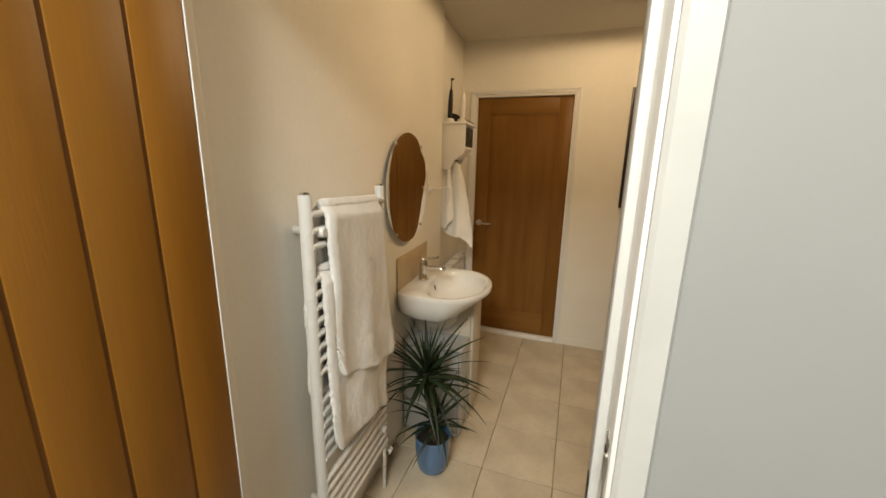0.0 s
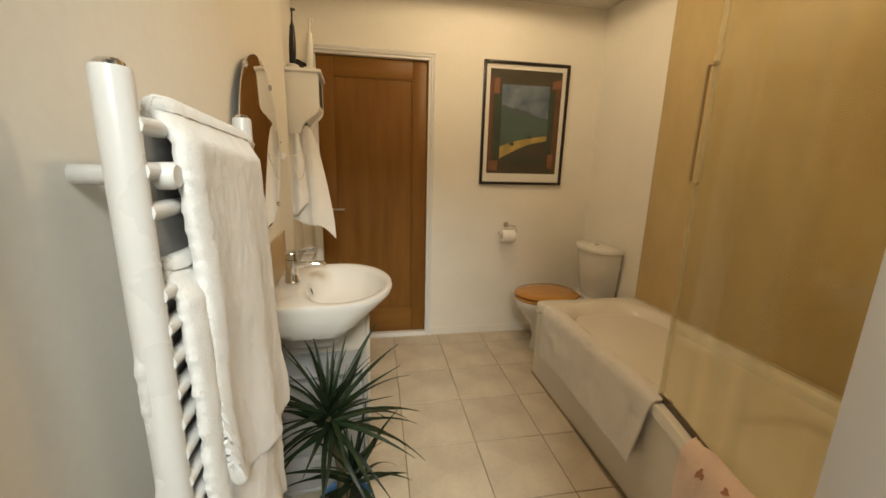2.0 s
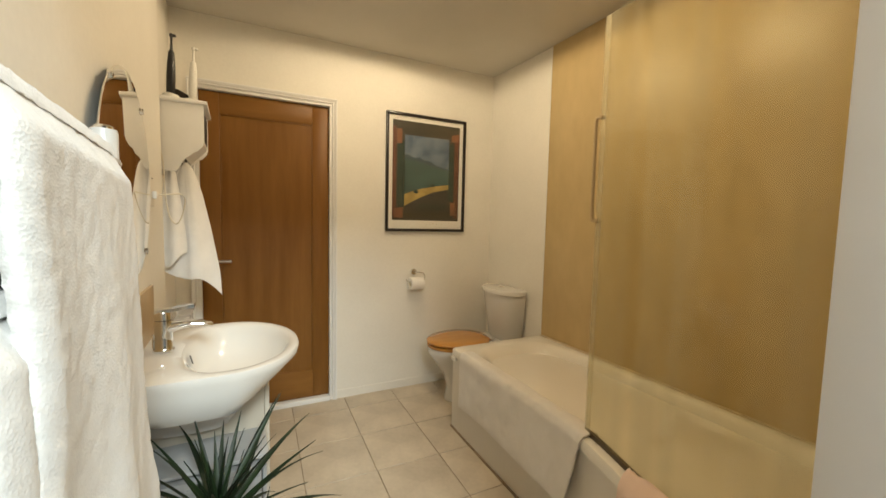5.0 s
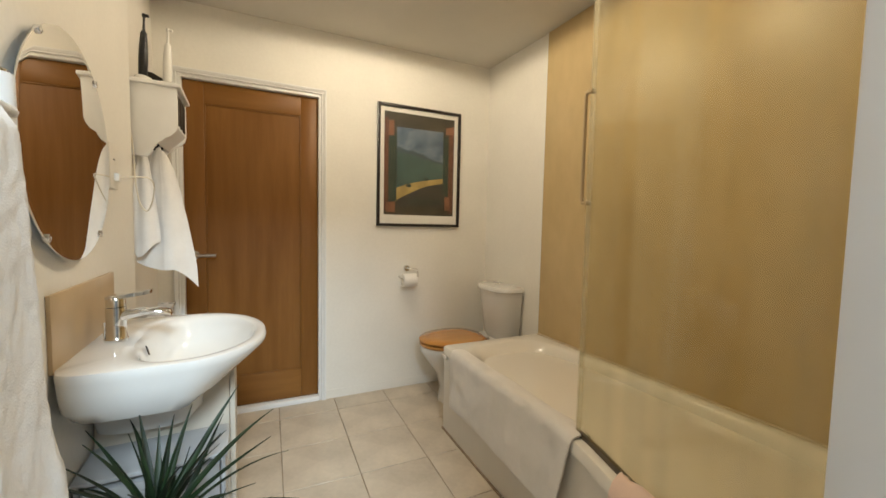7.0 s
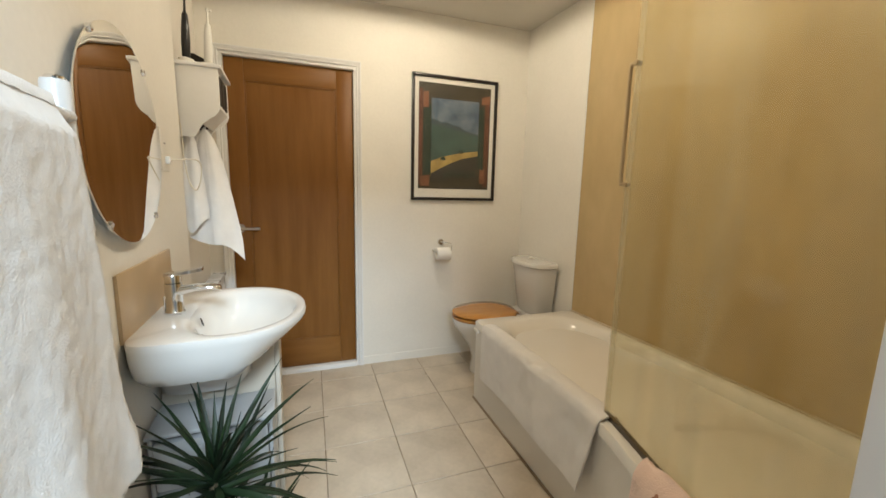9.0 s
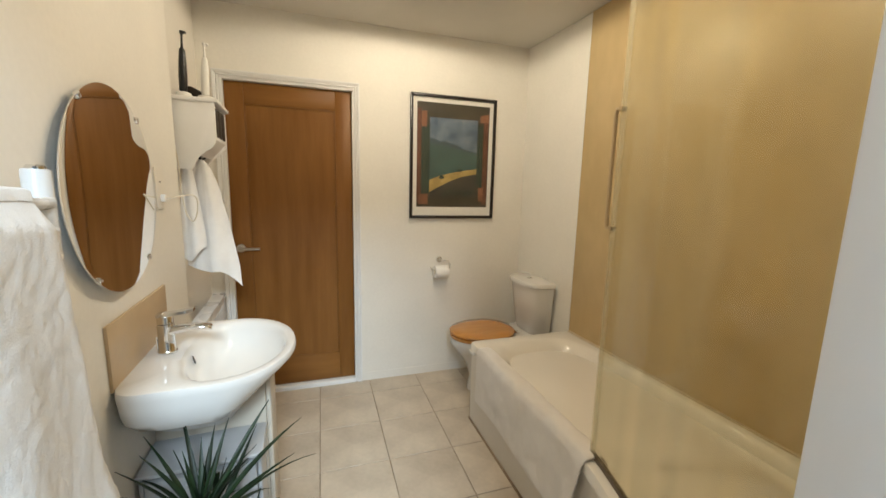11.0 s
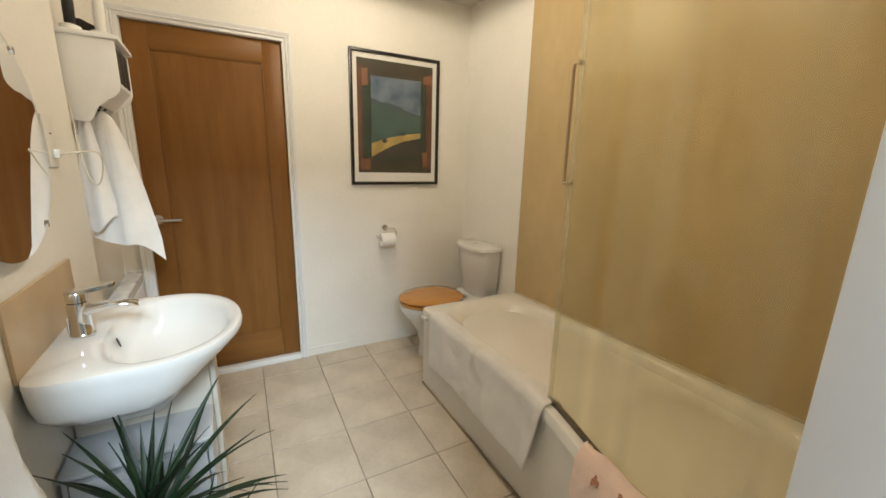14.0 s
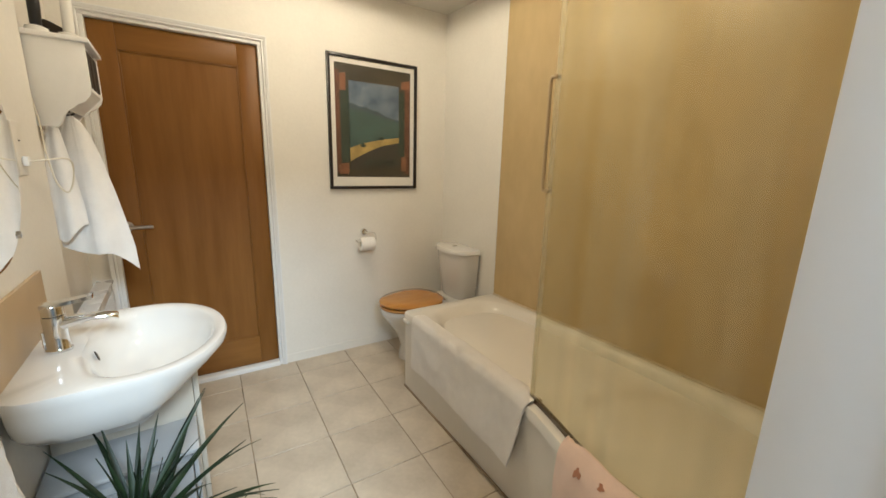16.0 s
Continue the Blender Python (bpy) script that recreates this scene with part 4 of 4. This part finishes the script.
part("arm", tube([(0.0, -0.015, 0.0), (0.0, -0.05, 0.0), (0.02, -0.062, 0.002), (0.055, -0.068, -0.004), (0.066, -0.068, -0.03), (0.062, -0.068, -0.058), (0.05, -0.068, -0.066), (-0.06, -0.068, -0.066),
     (-0.075, -0.068, -0.055), (-0.08, -0.068, -0.045)], 0.0045, 10), CHROME, hold)
roll = thing("toilet_roll", pose(0.560, YN - 0.068, 0.806), "part-used white toilet roll on its holder", "toilet roll")
bm = lathe([(0.020, -0.05), (0.044, -0.05), (0.046, -0.047), (0.046, 0.047), (0.044, 0.05), (0.020, 0.05)], 36, False)
part("paper", bm, TISSUE, roll, m=pose(0, 0, 0, 0, 90, 0))
part("loose_sheet", sheet(lambda s, t: (-0.05 + 0.1 * t, 0.0465 + 0.004 * math.sin(3 * s), -0.065 * s + 0.01), 8, 6, 0.0008), TISSUE, roll)
part("core", lathe([(0.0200, -0.0495), (0.0185, -0.0495), (0.0185, 0.0495), (0.0200, 0.0495)], 28, False), CABLE, roll, "card core", m=pose(0, 0, 0, 0, 90, 0))

# ---- toilet, facing the door across the room ----
wc = thing("toilet", pose(1.236, 2.888, 0, 0, 0, 180), "white close-coupled toilet with a varnished wooden seat", "toilet")


def oval(f, b, h, z, c=0.43, n=48, p=2.3):
    return ring(f, b, h, z, p, c, n)


part("pan", loft([oval(0.16, 0.24, 0.105, 0.0, 0.38), oval(0.16, 0.24, 0.105, 0.02, 0.38), oval(0.145, 0.24, 0.095, 0.10, 0.38), oval(0.165, 0.26, 0.11, 0.20, 0.39), oval(0.21, 0.28, 0.150, 0.29, 0.41),
     oval(0.238, 0.30, 0.178, 0.355, 0.43), oval(0.240, 0.30, 0.180, 0.385, 0.43), oval(0.236, 0.296, 0.176, 0.392, 0.43), oval(0.185, 0.16, 0.130, 0.392, 0.44), oval(0.16, 0.14, 0.11, 0.34, 0.44),
     oval(0.06, 0.05, 0.05, 0.24, 0.42)]), CERAMIC, wc)
part("plinth", box(0.02, 0.24, -0.16, 0.16, 0.33, 0.405, 0.02, 4), CERAMIC, wc)
part("seat_ring", loft([oval(0.242, 0.20, 0.184, 0.396), oval(0.246, 0.205, 0.188, 0.402), oval(0.246, 0.205, 0.188, 0.412), oval(0.242, 0.20, 0.184, 0.416)]), SEATWOOD, wc, "varnished wooden seat ring")
lid = loft([oval(0.242, 0.205, 0.184, 0.4235), oval(0.249, 0.21, 0.191, 0.429), oval(0.249, 0.21, 0.191, 0.438), oval(0.240, 0.20, 0.182, 0.446), oval(0.16, 0.14, 0.12, 0.450)])
part("seat_lid", lid, SEATWOOD, wc, "varnished wooden seat lid, closed")
for u in (-0.075, 0.075):
    part("hinge", lathe([(0.012, -0.02), (0.013, -0.016), (0.013, 0.016), (0.012, 0.02)], 14), CHROME, wc, "chrome seat hinge", m=pose(0.212, u, 0.420, 90, 0, 0))


def tank(hd, hu, z, bow):
    """Cistern outline with a bowed front."""
    pts = [(0.004, -hu), (0.004, hu)]
    for k in range(17):
        a = k / 16 * 2 - 1
        pts.append((hd - 0.055 + (bow + 0.035) * (1 - abs(a) ** 2.6) ** 0.62, -hu * a))
    return [(x, y_, z) for x, y_ in pts]


part("cistern", loft([tank(0.12, 0.150, 0.405, 0.03), tank(0.128, 0.158, 0.43, 0.035), tank(0.155, 0.185, 0.735, 0.045), tank(0.155, 0.185, 0.745, 0.045)]), CERAMIC, wc)
cl = part("cistern_lid", loft([tank(0.160, 0.192, 0.748, 0.047), tank(0.167, 0.198, 0.752, 0.048), tank(0.167, 0.198, 0.770, 0.048), tank(0.160, 0.192, 0.781, 0.046), tank(0.13, 0.165, 0.785, 0.04)]), CERAMIC, wc)
part("flush_button", lathe([(0.022, 0.0), (0.022, 0.005), (0.019, 0.007), (0.0, 0.007)], 24), CHROME, cl, "chrome flush button", m=pose(0.09, 0, 0.784))

# ---- bath ----
BY0, BY1, BZ = YS1 + 0.010, 2.562, 0.500
BXB = XE - 0.010


def front(y_):
    """The bath's front edge: straight, then swelling out at the shower end."""
    if y_ >= 1.62:
        return 0.568
    if y_ <= 1.02:
        return 0.460
    q = (1.62 - y_) / 0.60
    return 0.568 - 0.108 * (q * q * (3 - 2 * q))


bath = thing("bathtub", pose(0, 0, 0), "white acrylic shower bath with a curved front", "bathtub")


def bring(inset_f, inset_b, inset_e, z, p, far=0.0, n=160):
    out = []
    for i in range(n):
        th = 2 * math.pi * i / n
        cc, ss = math.cos(th), math.sin(th)
        r = (abs(cc) ** p + abs(ss) ** p) ** (-1 / p)
        a, b = max(-1, min(1, r * cc)), max(-1, min(1, r * ss))
        y_ = (BY0 + BY1) / 2 + b * ((BY1 - BY0) / 2 - inset_e) - far * (b + 1) / 2
        x0, x1 = front(y_) + inset_f, BXB + 0.035 * (2.55 - y_) - inset_b
        out.append(((x0 + x1) / 2 + a * (x1 - x0) / 2, y_, z))
    return out


tub = [bring(0.012, 0.0, 0.0, BZ - 0.050, 60), bring(0.0, 0.0, 0.0, BZ - 0.044, 60), bring(0.0, 0.0, 0.0, BZ - 0.008, 60), bring(0.004, 0.001, 0.002, BZ - 0.001, 50), bring(0.010, 0.004, 0.006, BZ, 40),
       bring(0.050, 0.036, 0.060, BZ, 5.0), bring(0.060, 0.044, 0.072, BZ - 0.002, 4.6), bring(0.070, 0.052, 0.086, BZ - 0.009, 4.3), bring(0.078, 0.059, 0.098, BZ - 0.022, 4.0, 0.01),
       bring(0.086, 0.065, 0.106, BZ - 0.05, 3.8, 0.035), bring(0.100, 0.078, 0.12, BZ - 0.14, 3.6, 0.10),
       bring(0.115, 0.092, 0.14, BZ - 0.26, 3.5, 0.20), bring(0.135, 0.110, 0.17, BZ - 0.35, 3.6, 0.34), bring(0.18, 0.155, 0.22, BZ - 0.395, 3.2, 0.46), bring(0.26, 0.24, 0.40, BZ - 0.405, 3.0, 0.50)]
part("tub", loft(tub, True, True), ACRYLIC, bath)
n = 60
ys = [BY0 + (BY1 - BY0) * i / n for i in range(n + 1)]
outline = [(front(y_) + 0.014, y_) for y_ in ys] + [(front(y_) + 0.030, y_) for y_ in reversed(ys)]
part("front_panel", prism(outline, "z", 0.004, BZ - 0.046), BATHPANEL, bath, "white curved bath panel")
part("end_panel", box(0.59, BXB, BY1 - 0.022, BY1 - 0.006, 0.004, BZ - 0.046), BATHPANEL, bath)
strip = [(front(y_) + 0.006, y_) for y_ in ys] + [(front(y_) + 0.0135, y_) for y_ in reversed(ys)]
part("floor_seal", prism(strip, "z", 0.0, 0.010), GROUT, bath, "dark line of sealant along the floor")
part("wall_seal", prism([(BXB + 0.035 * (2.55 - q) - o, q) for q, o in ((BY0, 0.012), (BY1 - 0.01, 0.012), (BY1 - 0.01, 0.0), (BY0, 0.0))], "z", BZ - 0.001, BZ + 0.007), SILICONE, bath, "yellowed sealant bead")
tagged(part("end_cap", box(0.565, 0.590, BY1 - 0.055, BY1 + 0.001, BZ - 0.068, BZ - 0.048, 0.001), ACRYLIC, bath), "")

# bath mat folded over the front edge
MY0, MY1 = 1.50, 2.43


def bathmat(s, t):
    y_ = MY0 + (MY1 - MY0) * t
    xf = front(y_)
    lowest = 0.205 + 0.02 * math.sin(3 * t + 1) - 0.02 * (1 - t)
    path = [(xf - 0.012 - 0.010 * math.sin(6 * t) - 0.012 * (1 - t), y_, lowest), (xf - 0.011, y_, 0.40), (xf - 0.009, y_, BZ - 0.012), (xf + 0.004, y_, BZ + 0.010), (xf + 0.040, y_, BZ + 0.012),
            (xf + 0.070, y_, BZ + 0.006), (xf + 0.092, y_, BZ - 0.03), (xf + 0.103, y_, BZ - 0.09 - 0.05 * (1 - t))]
    p = line(path, s)
    p.y += 0.06 * (1 - s / 0.6) * (1 - t) ** 6 if s < 0.6 else 0
    p.x += 0.005 * noise.noise(Vector((s * 6, t * 9, 2.0)))
    return p


ob = part("bath_mat", sheet(bathmat, 60, 90, 0.010), MATCLOTH, None, "white ribbed cotton bath mat folded over the bath edge")
tagged(ob, "", "bath mat")

# pink patterned towel at the shower end
QY0, QY1 = 0.84, 1.285


def pinktowel(s, t):
    y_ = QY0 + (QY1 - QY0) * t
    xf = front(y_)
    low = 0.20 + 0.03 * math.sin(4 * t)
    path = [(xf - 0.020, y_, low), (xf - 0.016, y_, 0.38), (xf - 0.013, y_, BZ - 0.012), (xf - 0.004, y_, BZ + 0.012), (xf + 0.010, y_, BZ + 0.026), (xf + 0.024, y_, BZ + 0.036), (xf + 0.029, y_, BZ + 0.046 - 0.03 * max(0.0, t - 0.85) / 0.15)]
    p = line(path, s)
    p.x += 0.008 * noise.noise(Vector((s * 4, t * 6, 7.0))) - 0.003
    p.y += 0.02 * math.sin(3 * s) * (t - 0.5)
    return p


pk = thing("pink_towel", pose(0, 0, 0), "pale pink towel with brown flowers over the bath edge", "towel")
part("cloth", sheet(pinktowel, 40, 44, 0.010), PINK, pk)
for s, t, r in ((0.80, 0.80, 0.016), (0.86, 0.62, 0.012), (0.55, 0.55, 0.014), (0.62, 0.40, 0.011), (0.90, 0.30, 0.015), (0.4, 0.75, 0.012), (0.5, 0.15, 0.013)):
    def petal(a, b, s=s, t=t, r=r):
        th = 2 * math.pi * b
        q = 1.15 * r * a * (0.72 + 0.18 * math.sin(3 * th + 40 * t) + 0.14 * math.cos(5 * th + 30 * s))
        p0, p1, p2 = pinktowel(s, t), pinktowel(min(1, s + 0.02), t), pinktowel(s, min(1, t + 0.02))
        e1, e2 = (p1 - p0).normalized(), (p2 - p0).normalized()
        nrm = e1.cross(e2).normalized()
        if nrm.x > 0 and nrm.z < 0.5:
            nrm = -nrm
        if nrm.z < -0.3:
            nrm = -nrm
        return p0 + e1 * q * math.cos(th) + e2 * q * math.sin(th) + nrm * 0.0062
    bm = bmesh.new()
    mid = bm.verts.new(petal(0, 0))
    rim = [bm.verts.new(petal(1, k / 20)) for k in range(20)]
    for k in range(20):
        bm.faces.new((mid, rim[k], rim[(k + 1) % 20]))
    part("flower", bm, BLOOM, pk, "brown flower motif")

# glass screen standing on the bath edge
scr = thing("shower_screen", pose(0, 0, 0), "curved clear glass shower screen with a handle", "shower screen")
GY0, GY1, GZ0, GZ1 = YS1 + 0.03, 1.530, BZ + 0.012, 1.98
m_ = 40
gy = [GY0 + (GY1 - GY0) * i / m_ for i in range(m_ + 1)]
gl = part("glass", smooth(prism([(front(y_) + 0.040, y_) for y_ in gy] + [(front(y_) + 0.046, y_) for y_ in reversed(gy)], "z", GZ0, GZ1)), SCREENGLASS, scr)
gl.visible_shadow = False
part("bottom_seal", smooth(prism([(front(y_) + 0.036, y_) for y_ in gy] + [(front(y_) + 0.050, y_) for y_ in reversed(gy)], "z", BZ + 0.001, BZ + 0.018)), SEAL, scr, "rubber seal under the glass, with the gap shadow in its colour")
part("wall_channel", box(front(GY0) + 0.028, front(GY0) + 0.058, YS1 + 0.009, GY0 + 0.004, BZ + 0.002, GZ1 + 0.01, 0.003), SATIN, scr, "satin aluminium wall channel")
part("edge_seal", smooth(prism([(front(y_) + 0.0368, y_) for y_ in (1.506, 1.532)] + [(front(y_) + 0.0395, y_) for y_ in (1.532, 1.506)], "z", GZ0, GZ1)), EDGESTRIP, scr,
     "milky clear plastic strip down the glass edge").visible_shadow = False
hx_ = front(1.53) + 0.043
part("handle", tube([(hx_, 1.538, 1.285), (hx_, 1.552, 1.285), (hx_, 1.556, 1.30), (hx_, 1.556, 1.63), (hx_, 1.552, 1.645), (hx_, 1.538, 1.645)], 0.0062, 12), HANDLE, scr, "slim pale plastic handle")
for z in (1.285, 1.645):
    part("handle_boss", lathe([(0.007, -0.010), (0.008, -0.007), (0.008, 0.009), (0.007, 0.012)], 16), HANDLE, scr, m=pose(hx_, 1.530, z, 0, 90, 0))

# ---- ceiling downlights ----
for px, py in DOWNLIGHTS:
    dl = thing("downlight", pose(px, py, H), "recessed round ceiling downlight, lit", "light", "ceiling downlights")
    part("bezel", lathe([(0.030, 0.004), (0.031, -0.004), (0.042, -0.005), (0.044, 0.0), (0.044, 0.004)], 32, False), CHROME, dl)

# hall rooflight
win = tagged(new("window_1"), "white framed rooflight in the hall ceiling", "", "", "structure")
for x0, x1, y0, y1 in ((SKY_X0 - 0.05, SKY_X0, SKY_Y0 - 0.05, SKY_Y1 + 0.05), (SKY_X1, SKY_X1 + 0.05, SKY_Y0 - 0.05, SKY_Y1 + 0.05),
                       (SKY_X0, SKY_X1, SKY_Y0 - 0.05, SKY_Y0), (SKY_X0, SKY_X1, SKY_Y1, SKY_Y1 + 0.05)):
    part("window_frame", box(x0, x1, y0, y1, H - 0.015, H + 0.002, 0.004), GLOSS, win)

# ---- floor tiles, one by one ----
T = 0.345
tile_full = mesh_of(box(-T / 2 + 0.0022, T / 2 - 0.0022, -T / 2 + 0.0022, T / 2 - 0.0022, -0.008, 0.0, 0.0014, 1), "tile", TILE)
for i in range(-5, 3):
    for j in range(-5, 4):
        cx, cy = 0.390 + (i + 0.5) * T, 1.990 + (j + 0.5) * T
        if cx + T / 2 < -1.0 or cx - T / 2 > 1.25 or cy - T / 2 > YN + 0.01 or cy + T / 2 < YS0 + 0.06:
            continue
        piece("tile", tile_full, floor, pose(cx, cy, 0))
